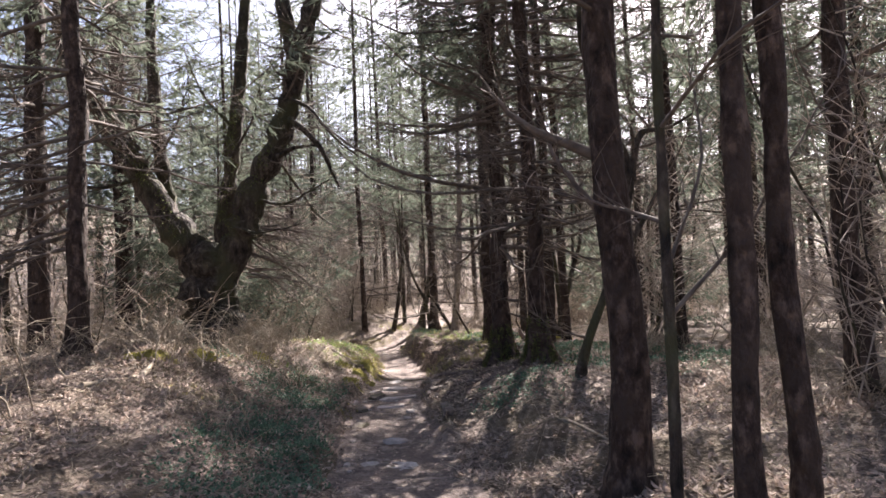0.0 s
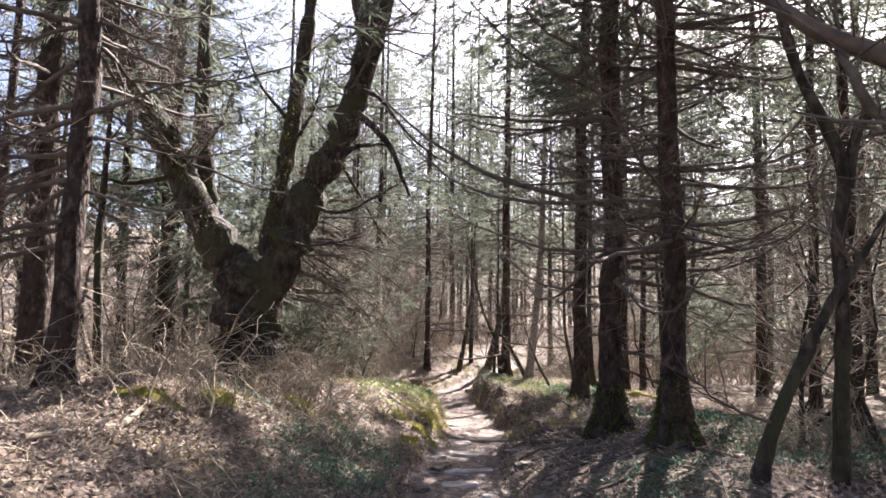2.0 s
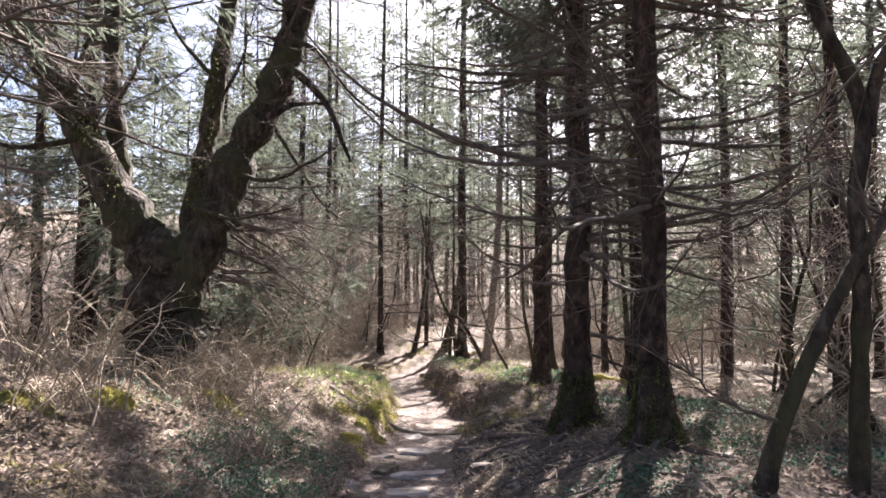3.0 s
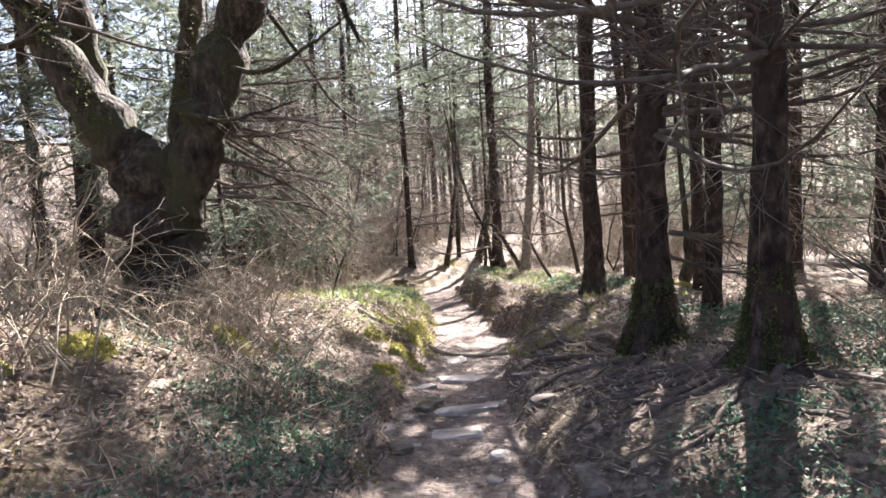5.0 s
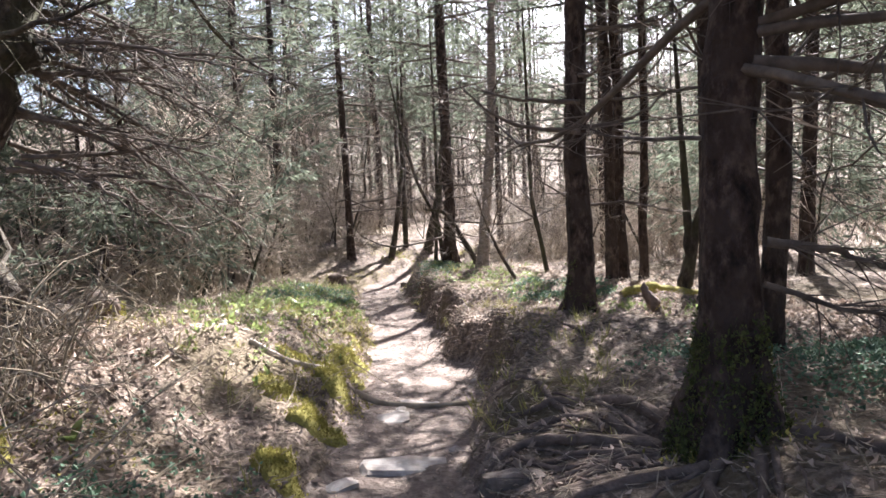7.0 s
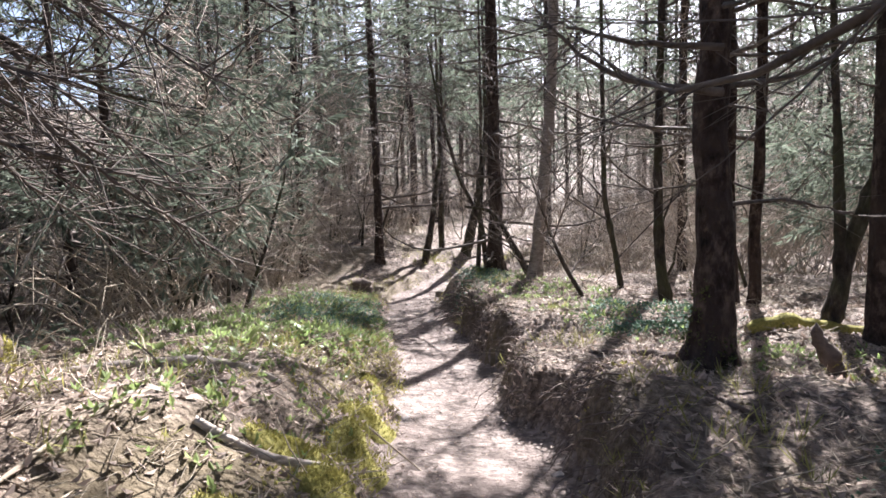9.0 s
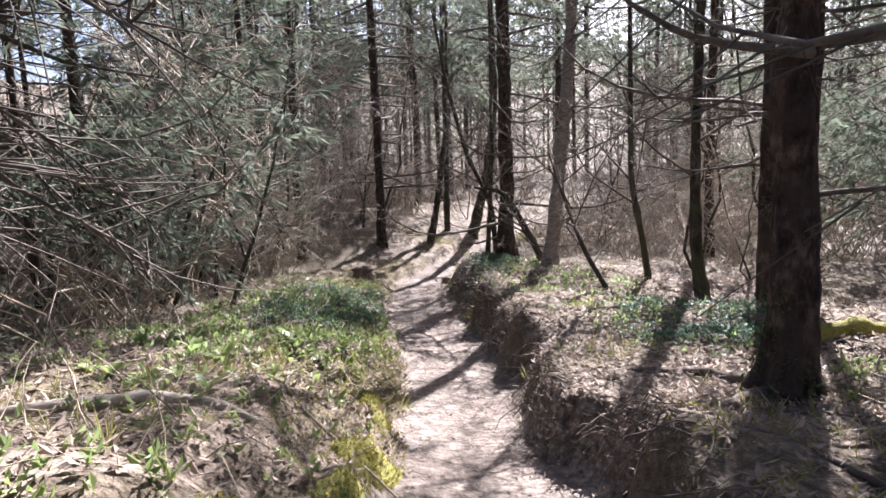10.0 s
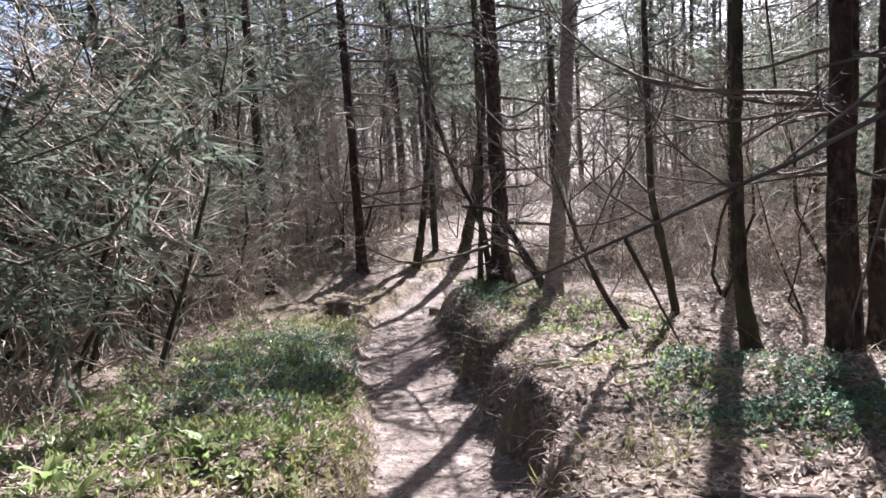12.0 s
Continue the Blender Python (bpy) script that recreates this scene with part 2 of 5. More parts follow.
xs = spread([(-600, -100, 50), (-100, -24, 6), (-24, -8, 1), (-8, -4, 0.25), (-4, 3, 0.06), (3, 6, 0.2), (6, 24, 1), (24, 100, 6), (100, 601, 50)])
ys = spread([(-600, -100, 50), (-100, -12, 6), (-12, 0, 0.5), (0, 4, 0.12), (4, 20, 0.06), (20, 28, 0.12), (28, 50, 1), (50, 100, 5), (100, 801, 50)])
v, q, out = sheet(xs, ys)
v[..., 2] -= np.where(out < -0.12, 0.03, 0)
ground = tagged(new("ground", Soup().add(v, q).mesh("ground", LITTER)), "brown forest floor of leaf litter and needles", "ground", kind="structure")

# the trodden path: cross-strips from edge to edge
ys = spread([(-30, 0, 0.3), (0, 24, 0.06), (24, 45, 0.3)])
us = np.linspace(0, 1, 19)
left = np.interp(ys, edge_y, edge_l) + ragged_left(ys) - 0.04
right = np.interp(ys, edge_y, edge_r) + ragged_right(ys) + 0.05
gx = left[:, None] * (1 - us) + right[:, None] * us
gy = ys[:, None] + 0 * us
z, _ = land(gx, gy)
i = np.arange(gx.size).reshape(gx.shape)
q = np.stack([i[:-1, :-1], i[:-1, 1:], i[1:, 1:], i[1:, :-1]], -1)
tagged(new("path", Soup().add(np.stack([gx, gy, z + 0.006], -1), q).mesh("path", EARTH)), "narrow trodden dirt path worn into the floor", "path", kind="structure")

# ---- trees ----


def bough(length, sag, lift, thick, twigs, sides=5, sub=2, live=0, seed=0, twig_r=0.0045, blade=0.0155):
    """A conifer branch along +x that dips and turns up at the tip, with side twigs; live: needle blades on each twig."""
    r = np.random.default_rng(seed)
    n = 8 if sides > 3 else 5
    t = np.linspace(0, 1, n)
    line = np.stack([t * length, 0.1 * length * np.cumsum(r.normal(0, 0.3, n)) * t, length * (lift * t - sag * t ** 1.5 + 1.25 * sag * t ** 3) + r.normal(0, 0.014, n) * t], -1)
    wood = Soup().tubes(line[None], (thick * (1 - 0.88 * t) + 0.0015)[None], sides)
    f = r.uniform(0.15, 1, twigs)
    at = np.stack([np.interp(f, t, line[:, k]) for k in range(3)], -1)
    side = np.where(np.arange(twigs) % 2, 1, -1)
    tl = length * (0.12 + 0.3 * (1 - f)) * r.uniform(0.5, 1.4, twigs)
    way = np.stack([0.75 + 0.25 * r.normal(size=twigs), side * r.uniform(0.3, 1, twigs), -0.15 + 0.35 * r.normal(size=twigs)], -1)
    way /= np.linalg.norm(way, axis=1, keepdims=True)
    s = np.linspace(0, 1, 4 if sides > 3 else 3)
    curl = np.stack([r.normal(0, 0.1, twigs), r.normal(0, 0.15, twigs), r.normal(0.15, 0.2, twigs)], -1)
    tw = at[:, None] + way[:, None] * (tl[:, None] * s)[..., None] + curl[:, None] * (tl[:, None] * s ** 2)[..., None]
    if not live:
        wood.tubes(tw, (twig_r * (1 - 0.7 * s))[None] * np.ones((twigs, 1)), 3)
    if sub:
        m = twigs * sub
        k = r.integers(0, twigs, m)
        g = r.uniform(0.2, 0.95, m)
        a2 = at[k] + way[k] * (tl[k] * g)[:, None] + curl[k] * (tl[k] * g ** 2)[:, None]
        w2 = way[k] + r.normal(0, 0.6, (m, 3))
        w2 /= np.linalg.norm(w2, axis=1, keepdims=True)
        l2 = tl[k] * r.uniform(0.25, 0.6, m)
        wood.tubes(a2[:, None] + w2[:, None] * (l2[:, None] * np.array([0, 1.0]))[..., None], np.tile([twig_r * 0.6, 0.001], (m, 1)), 3)
    leaf = None
    if live:
        m = twigs * live
        k = r.integers(0, twigs, m)
        g = r.uniform(0.1, 1, m)
        c = at[k] + way[k] * (tl[k] * g)[:, None] + curl[k] * (tl[k] * g ** 2)[:, None]
        w = way[k] + r.normal(0, 0.38, (m, 3)) + (0, 0, -0.25)
        w /= np.linalg.norm(w, axis=1, keepdims=True)
        leaf = (c, w * r.uniform(5, 15, m)[:, None] * blade, np.cross(w, r.normal(size=(m, 3))) * blade)
    return wood, leaf


def turned(soup, p, az, tilt, sc):
    m = np.array(Matrix.Rotation(az, 3, "Z") @ Matrix.Rotation(tilt, 3, "Y"))
    return np.concatenate([v for v in soup.v]) @ m.T * sc + p, np.concatenate(soup.q)


def smoothed(pts, n):
    """A soft line of n stations through rough ones."""
    pts = np.asarray(pts, float)
    t = np.concatenate([[0], np.cumsum(np.linalg.norm(np.diff(pts[:, :3], axis=0), axis=1))])
    u = np.linspace(0, t[-1], n)
    p = np.stack([np.interp(u, t, pts[:, k]) for k in range(pts.shape[1])], -1)
    for _ in range(2):
        p[1:-1] = p[1:-1] * 0.5 + (p[2:] + p[:-2]) * 0.25
    return p


def limb_mesh(name, pts, material, sides=12, flare=0.0, lobes=5, seed=0, knob=0.06, step=0.2, rugged=0.0):
    """One trunk, limb or root through (x, y, z, radius) stations, with uneven girth; flare: a spreading, lobed foot."""
    r = np.random.default_rng(seed)
    pts = np.asarray(pts, float)
    run = np.linalg.norm(np.diff(pts[:, :3], axis=0), axis=1).sum()
    p = smoothed(pts, int(np.clip(run / step, 6, 110)))
    if flare:
        foot = np.array([0, 0.03, 0.07, 0.12, 0.18, 0.26, 0.36])
        low = np.stack([np.interp(foot, p[:, 2] - p[0, 2], p[:, k]) for k in range(4)], -1)
        p = np.concatenate([low, p[p[:, 2] - p[0, 2] > 0.45]])
    n = len(p)
    wig = np.cumsum(r.normal(0, 0.006 + 0.03 * rugged, (n, 3)), 0) * p[:, 3:] * 3
    line = p[:, :3] + (wig - np.linspace(0, 1, n)[:, None] * wig[-1]) * np.array([1, 1, 0.3])
    s = Soup().tubes(line[None], p[None, :, 3], sides)
    v = s.v[0].reshape(n, sides, 3)
    ang = np.arange(sides) * 2 * np.pi / sides
    h = line[:, 2] - line[0, 2]
    girth = 1 + knob * r.normal(size=(n, sides)) * 0.6 + knob * np.sin(3 * ang + h[:, None] * 2) + (knob + rugged * 0.2) * r.normal(size=(n, 1))
    if flare:
        girth = girth + flare * np.exp(-h / 0.21)[:, None] * (0.7 + 0.65 * np.sin(lobes * ang + r.uniform(0, 6))) + 0.22 * flare * np.exp(-h / 0.55)[:, None]
    s.v[0] = (line[:, None] + (v - line[:, None]) * girth[..., None]).reshape(-1, 3)
    return s.mesh(name, material)


SHAPES = ((1.5, 0.3, 0.05), (1.9, 0.42, 0.12), (1.1, 0.2, 0.0), (2.3, 0.5, 0.1), (0.8, 0.2, -0.1), (1.7, 0.3, 0.2))
DEAD = [bough(a, b, c, 0.021, 19, seed=k) for k, (a, b, c) in enumerate(SHAPES)]
DEAD_MESH = [w.mesh("branch", DEADWOOD) for w, _ in DEAD]
THIN = [bough(a, b, c, 0.017, 9, sides=3, sub=1, seed=20 + k, twig_r=0.006) for k, (a, b, c) in enumerate(SHAPES)]
LIVE = [bough(a, b, c, 0.02, 12, sides=3, sub=0, live=15, seed=40 + k, twig_r=0.006) for k, (a, b, c) in enumerate(((2.0, 0.5, 0.1), (2.5, 0.6, 0.1), (1.6, 0.4, 0.2)))]

LIVE_MID = [bough(a, b, c, 0.02, 20, sides=3, sub=0, live=11, blade=0.0185, seed=90 + k, twig_r=0.006) for k, (a, b, c) in enumerate(((2.2, 0.5, 0.1), (2.7, 0.55, 0.1), (1.8, 0.4, 0.2)))]
LIVE_DENSE = [bough(a, b, c, 0.02, 24, sides=3, sub=0, live=22, blade=0.0125, seed=80 + k, twig_r=0.006) for k, (a, b, c) in enumerate(((2.2, 0.5, 0.1), (2.7, 0.55, 0.1), (1.8, 0.4, 0.2)))]


def spruce(x, y, girth, tall=17.0, seed=0, near=False, lean=(0, 0), dead=46, low=1.3, label="", live_from=6.0, flare=1.0, boughs=24, leafage=None):
    """A tall conifer with bare lower branches and a thin green crown."""
    r = np.random.default_rng(seed)
    top = new("conifer_tree")
    top.matrix_basis = pose(x, y, height(x, y) - 0.05)
    hs = np.concatenate([np.linspace(0, 6, 16), np.linspace(7, tall, 8)])
    wander = 0.018 * np.cumsum(r.normal(size=(24, 2)), 0)
    wander -= wander[:1]
    pts = np.stack([lean[0] * hs + wander[:, 0], lean[1] * hs + wander[:, 1], hs, girth * (1.03 - 0.97 * (hs / tall) ** 1.25)], -1)
    part("trunk", limb_mesh("trunk", pts, BARK, 16 if near else 8, flare, seed=seed, knob=0.055, step=0.13 if near else 0.6), top)

    def axis(z):
        return np.interp(z, hs, pts[:, 0]), np.interp(z, hs, pts[:, 1])

    if near:
        for _ in range(dead):
            z = low + (7.0 - low) * r.random() ** 0.9
            m = Matrix.Translation((*axis(z), z)) @ Matrix.Rotation(r.uniform(0, 6.28), 4, "Z") @ Matrix.Rotation(r.normal(0, 0.14), 4, "Y") @ Matrix.Rotation(r.normal(0, 0.4), 4, "X") @ Matrix.Scale(r.uniform(0.5, 1.3), 4)
            part("branch", DEAD_MESH[r.integers(len(DEAD_MESH))], top, m)
    else:
        wood = Soup()
        for z in r.uniform(low, 8, dead):
            wood.add(*turned(THIN[r.integers(len(THIN))][0], (*axis(z), z), r.uniform(0, 6.28), r.normal(0, 0.15), r.uniform(0.4, 1.1)))
        tagged(part("deadwood", wood.mesh("deadwood", DEADWOOD), top), kind="stuff")
    wood, needles = Soup(), Soup()
    for z in live_from + (tall - live_from) * r.random(boughs) ** 1.35:
        w, lf = (leafage or LIVE)[r.integers(3)]
        place = ((*axis(z), z), r.uniform(0, 6.28), r.normal(0, 0.15), (0.35 + 0.75 * (tall - z) / (tall - live_from)) * r.uniform(0.7, 1.2))
        wood.add(*turned(w, *place))
        needles.add(*turned(Soup().leaves(*lf), *place))
    crown = part("crown", needles.mesh("crown", NEEDLE), top, None, "thin grey-green needle foliage")
    tagged(part("crown_wood", wood.mesh("crown_wood", DEADWOOD), crown), kind="stuff")
    return tagged(top, label or "tall dark conifer with bare dead lower branches", "tree", "conifers of the wood")


def arm(tree, pts, seed=0, material=None, twigs=16, name="branch"):
    """A long bough of a tree through (x, y, z, radius) stations in world metres, with its own twigs."""
    r = np.random.default_rng(seed)
    o = np.array((*tree.location, 0))
    p = smoothed(np.array(pts) - o, 12)
    s = Soup().tubes(p[None, :, :3] + r.normal(0, 0.012, (1, 12, 3)) * np.linspace(0, 1, 12)[None, :, None], p[None, :, 3], 6)
    if twigs:
        f = r.uniform(1, 11, twigs)
        at = np.stack([np.interp(f, np.arange(12), p[:, k]) for k in range(3)], -1)
        w = r.normal(0, 0.6, (twigs, 3)) + (p[-1, :3] - p[0, :3]) / np.linalg.norm(p[-1, :3] - p[0, :3])
        w /= np.linalg.norm(w, axis=1, keepdims=True)
        c = r.normal(0, 0.25, (twigs, 3))
        ln = r.uniform(0.15, 0.6, twigs)
        u = np.linspace(0, 1, 4)
        s.tubes(at[:, None] + w[:, None] * (ln[:, None] * u)[..., None] + c[:, None] * (ln[:, None] * u ** 2)[..., None], 0.005 * (1 - 0.75 * u)[None] * np.ones((twigs, 1)), 3)
    return part(name, s.mesh(name, material or DEADWOOD), tree)


def root(tree, pts, seed=0, name="root"):
    """A root that lies along the ground through (x, y, radius) stations."""
    r = np.random.default_rng(seed)
    p = smoothed(np.array([(x, y, 0, g) for x, y, g in pts]), 18)
    p[1:-1, :2] += r.normal(0, 0.02, (16, 2))
    p[:, 2] = land(p[:, 0], p[:, 1])[0] + p[:, 3] * 0.35 + 0.012 * np.sin(np.arange(18) * 1.1 + seed)
    p[-1, 2] -= 0.03
    p[:, :3] -= np.array(tree.location)
    return part(name, limb_mesh(name, p, ROOT, 7, seed=seed, knob=0.1, step=0.06), tree)


# conifers beside the path: x, y, girth, dead branches, lean, lowest branch, foot
ASIDE = ((0.75, 9.5, 0.112, 84, (0, 0), 1.2, 1.55),
          (1.08, 8.2, 0.09, 100, (0.0, 0.0), 1.5, 1.5),
          (0.77, 13.0, 0.105, 26, (0.02, 0.0), 2.0, 0.9),
          (1.1, 4.5, 0.105, 26, (0.014, 0.0), 2.5, 0.7),
          (1.42, 3.5, 0.062, 8, (-0.01, 0), 2.9, 0.3),
          (1.74, 3.65, 0.062, 8, (-0.05, 0), 2.9, 0.3),
          (1.62, 10.95, 0.075, 40, (0, 0), 0.9, 0.5))
BEYOND = ((3.5, 6.0, 0.1, 26, (0, 0), 1.6, 0.6),
          (-4.07, 7.65, 0.1, 34, (0.0, 0), 1.6, 0.8),
          (-5.05, 8.6, 0.13, 34, (0.0, 0), 1.5, 0.5),
          (2.32, 16.1, 0.06, 24, (0, 0), 1.0, 0.4),
          (1.72, 15.5, 0.072, 24, (0, 0), 1.0, 0.4),
          (1.95, 15.75, 0.07, 24, (0.012, 0), 1.0, 0.4),
          (-0.48, 20.1, 0.115, 60, (0.0, 0), 0.4, 0.9),
          (-2.85, 22.4, 0.085, 54, (0, 0), 0.9, 0.4))
NEAR = ASIDE + BEYOND
FROM = (3.9, 4.1, 4.2, 3.8, 4.2, 4.2, 4.0, 4.2, 3.6, 3.2, 5.6, 3.7, 5.6, 4.0, 5.0)       # where each crown begins
BOUGHS = (44, 44, 40, 40, 34, 34, 30, 44, 48, 44, 42, 42, 42, 40, 24)
near = [spruce(x, y, g, seed=100 + k, near=True, lean=ln, dead=d, low=low, flare=fl, live_from=FROM[k], boughs=BOUGHS[k], leafage=LIVE_DENSE if k in (0, 1, 2, 3, 6, 7, 8, 9, 10, 11, 12, 13) else None, label="dark-barked conifer with a mossy spreading foot beside the path" if k < 4 else "")
        for k, (x, y, g, d, ln, low, fl) in enumerate(NEAR)]
conifer_a, conifer_c, conifer_b, conifer_p = near[:4]
for tree, n, girth, fl in ((conifer_a, 620, 0.112, 1.55), (conifer_c, 380, 0.09, 1.5), (conifer_b, 120, 0.105, 0.9)):        # moss round their feet
    pad = Soup()
    for _ in range(n):
        a, h = rng.uniform(0, 6.28), 0.55 * rng.random() ** 2.2
        g = girth * (1.02 + 0.22 * fl * math.exp(-h / 0.55) + 0.7 * fl * math.exp(-h / 0.21))
        c = np.array((math.cos(a) * g, math.sin(a) * g, h + 0.02))
        pad.leaves(c + rng.normal(0, 0.02, (14, 3)) * (0.6, 0.6, 1.4), rng.normal(0, 0.008, (14, 3)) + (0, 0, 0.01), rng.normal(0, 0.009, (14, 3)))
    part("moss", pad.mesh("moss", MOSS_DARK), tree, None, "dark green moss")["kind"] = "stuff"

# their long dead boughs
def long_boughs(tree, *lines):
    for k, line in enumerate(lines):
        arm(tree, line, seed=k + 5)


long_boughs(conifer_a, ((0.72, 9.4, 2.42, 0.034), (-0.02, 9.0, 2.5, 0.029), (-0.44, 9.0, 2.62, 0.024), (-0.98, 9.0, 2.92, 0.019), (-1.42, 9.0, 3.25, 0.014), (-1.71, 9.0, 3.59, 0.008)),
                                ((0.75, 9.45, 3.37, 0.028), (0.0, 9.4, 3.31, 0.021), (-0.9, 9.3, 3.4, 0.008)), ((0.78, 9.3, 1.92, 0.036), (1.1, 9.2, 1.91, 0.034), (1.75, 9.2, 1.9, 0.02), (2.3, 9.1, 2.0, 0.008)),
                                ((0.8, 9.4, 1.63, 0.033), (1.1, 9.3, 1.59, 0.028), (1.45, 9.3, 1.54, 0.015), (1.9, 9.2, 1.6, 0.006)), ((0.85, 9.4, 0.9, 0.025), (1.07, 9.4, 0.86, 0.019), (1.3, 9.4, 0.81, 0.008)),
                                ((0.85, 9.4, 0.72, 0.016), (1.22, 9.4, 0.59, 0.011), (1.57, 9.4, 0.54, 0.005)))
long_boughs(conifer_b, ((0.8, 12.9, 1.62, 0.03), (0.36, 12.8, 1.66, 0.021), (0.11, 12.8, 1.73, 0.017), (-0.14, 12.8, 1.9, 0.013), (-0.35, 12.8, 2.15, 0.006)), ((0.82, 12.95, 1.9, 0.026), (0.22, 12.9, 1.94, 0.016), (-0.15, 12.9, 2.05, 0.008)),
                                ((0.85, 13, 1.67, 0.024), (1.25, 13.0, 1.7, 0.019), (1.46, 13.0, 1.81, 0.014), (1.7, 13.0, 2.0, 0.006)), ((0.85, 13.0, 0.92, 0.018), (1.26, 13.0, 0.95, 0.012), (1.65, 13.0, 0.83, 0.006)))
long_boughs(conifer_c, ((1.15, 8.2, 2.04, 0.022), (1.55, 8.2, 2.06, 0.019), (1.99, 8.2, 2.18, 0.016), (2.45, 8.2, 2.33, 0.008)), ((1.15, 8.2, 1.8, 0.02), (1.52, 8.2, 1.89, 0.016), (1.95, 8.2, 1.97, 0.007)))
long_boughs(conifer_p, ((1.0, 4.5, 2.02, 0.038), (0.69, 4.5, 2.17, 0.027), (0.51, 4.5, 2.28, 0.019), (0.36, 4.5, 2.5, 0.009)), ((1.02, 4.5, 1.66, 0.024), (0.78, 4.5, 1.98, 0.016), (0.72, 4.5, 2.2, 0.008)))

# drooping boughs of the pair beside the mound
for tree, x0, y0 in ((near[8], -4.07, 7.65), (near[9], -5.05, 8.6)):
    r = np.random.default_rng(int(-x0 * 10))
    for k in range(11):
        a, ln, z0 = r.uniform(1.6, 5.2), r.uniform(1.0, 2.2), r.uniform(1.7, 3.9)
        c, s = math.cos(a) * ln, math.sin(a) * ln
        arm(tree, ((x0, y0, z0, 0.026), (x0 + c * 0.4, y0 + s * 0.4, z0 - 0.12, 0.02), (x0 + c * 0.75, y0 + s * 0.75, z0 - 0.3, 0.013), (x0 + c, y0 + s, z0 - 0.22, 0.005)), 900 + k, None, 26)

# roots that run from the two large conifers across the edge of the path
def roots_of(tree, seed, *lines):
    for k, line in enumerate(lines):
        root(tree, line, seed + k)


roots_of(conifer_a, 0, ((0.62, 9.6, 0.050), (0.35, 9.85, 0.040), (0.05, 10.0, 0.032), (-0.25, 9.95, 0.022), (-0.42, 9.8, 0.011)),
         ((0.7, 9.7, 0.043), (0.4, 10.25, 0.036), (0.1, 10.45, 0.025), (-0.3, 10.5, 0.011)),
         ((0.65, 9.35, 0.036), (0.4, 9.2, 0.029), (0.1, 9.3, 0.023), (-0.2, 9.1, 0.018), (-0.4, 8.8, 0.009)),
         ((0.55, 9.75, 0.029), (0.2, 10.2, 0.029), (-0.1, 10.2, 0.029), (-0.34, 10.15, 0.018)),
         ((0.5, 9.5, 0.022), (0.25, 9.55, 0.020), (0.0, 9.65, 0.016), (-0.2, 9.5, 0.007)))
roots_of(conifer_a, 10, ((0.95, 9.35, 0.036), (1.2, 9.1, 0.022), (1.4, 9.0, 0.009)),
         ((0.75, 9.25, 0.029), (0.6, 8.9, 0.020), (0.3, 8.7, 0.014), (0.0, 8.75, 0.007)),
         ((0.3, 9.95, 0.022), (0.0, 10.75, 0.022), (-0.32, 10.9, 0.014)))
roots_of(conifer_c, 20, ((0.98, 8.25, 0.033), (0.7, 8.4, 0.023), (0.35, 8.3, 0.018), (0.0, 8.4, 0.013), (-0.25, 8.2, 0.007)),
         ((1.1, 8.05, 0.033), (0.9, 7.7, 0.019), (0.5, 7.6, 0.013), (0.15, 7.7, 0.007)),
         ((1.25, 8.1, 0.029), (1.5, 7.9, 0.019), (1.75, 7.85, 0.008)))
roots_of(conifer_b, 30, ((0.68, 12.95, 0.05), (0.4, 12.7, 0.03), (0.1, 12.6, 0.02), (-0.3, 12.5, 0.015)),
         ((0.72, 13.1, 0.045), (0.4, 13.4, 0.025), (0.0, 13.5, 0.015)))

# a mesh of finer roots laid bare on the trodden ground between the trees and the path
bare = np.random.default_rng(61)
for k in range(34):
    tree, x, y = ((conifer_a, 0.75, 9.5), (conifer_c, 1.08, 8.2))[k % 2]
    a, g, line = bare.uniform(2.0, 4.9), bare.uniform(0.01, 0.028), []
    x, y = x + 0.3 * math.cos(a), y + 0.3 * math.sin(a)
    for j in range(6):
        line.append((x, y, g * (1 - 0.15 * j)))
        a += bare.normal(0, 0.45)
        x, y = x + 0.2 * math.cos(a), y + 0.2 * math.sin(a)
        if x < np.interp(y, edge_y, edge_r) + 0.02:
            x, a = np.interp(y, edge_y, edge_r) + 0.03, a + 0.9
    root(tree, line, 40 + k)

# conifers further in
protos = [spruce(x, y, g, tall=h, seed=200 + k, dead=36, low=0.5, boughs=28, live_from=lf, flare=0.5) for k, (x, y, g, h, lf) in enumerate(((-4.3, 21.7, 0.085, 15, 4.5), (-5.3, 22.6, 0.08, 16, 5), (2.6, 19.6, 0.07, 15, 7), (-4.5, 19.6, 0.06, 13, 3.5)))]
big = spruce(-6.9, 14.5, 0.2, tall=19, seed=230, dead=50, low=1.5, live_from=2.6, flare=0.6, boughs=110, leafage=LIVE_DENSE, label="broad old conifer standing behind the forked tree")
taken = [(x, y) for x, y, *_ in NEAR] + [tuple(p.location.xy) for p in protos] + [(-3.6, 10.6), (-6.9, 14.5), (0.2, 18.9)]
placed = 0
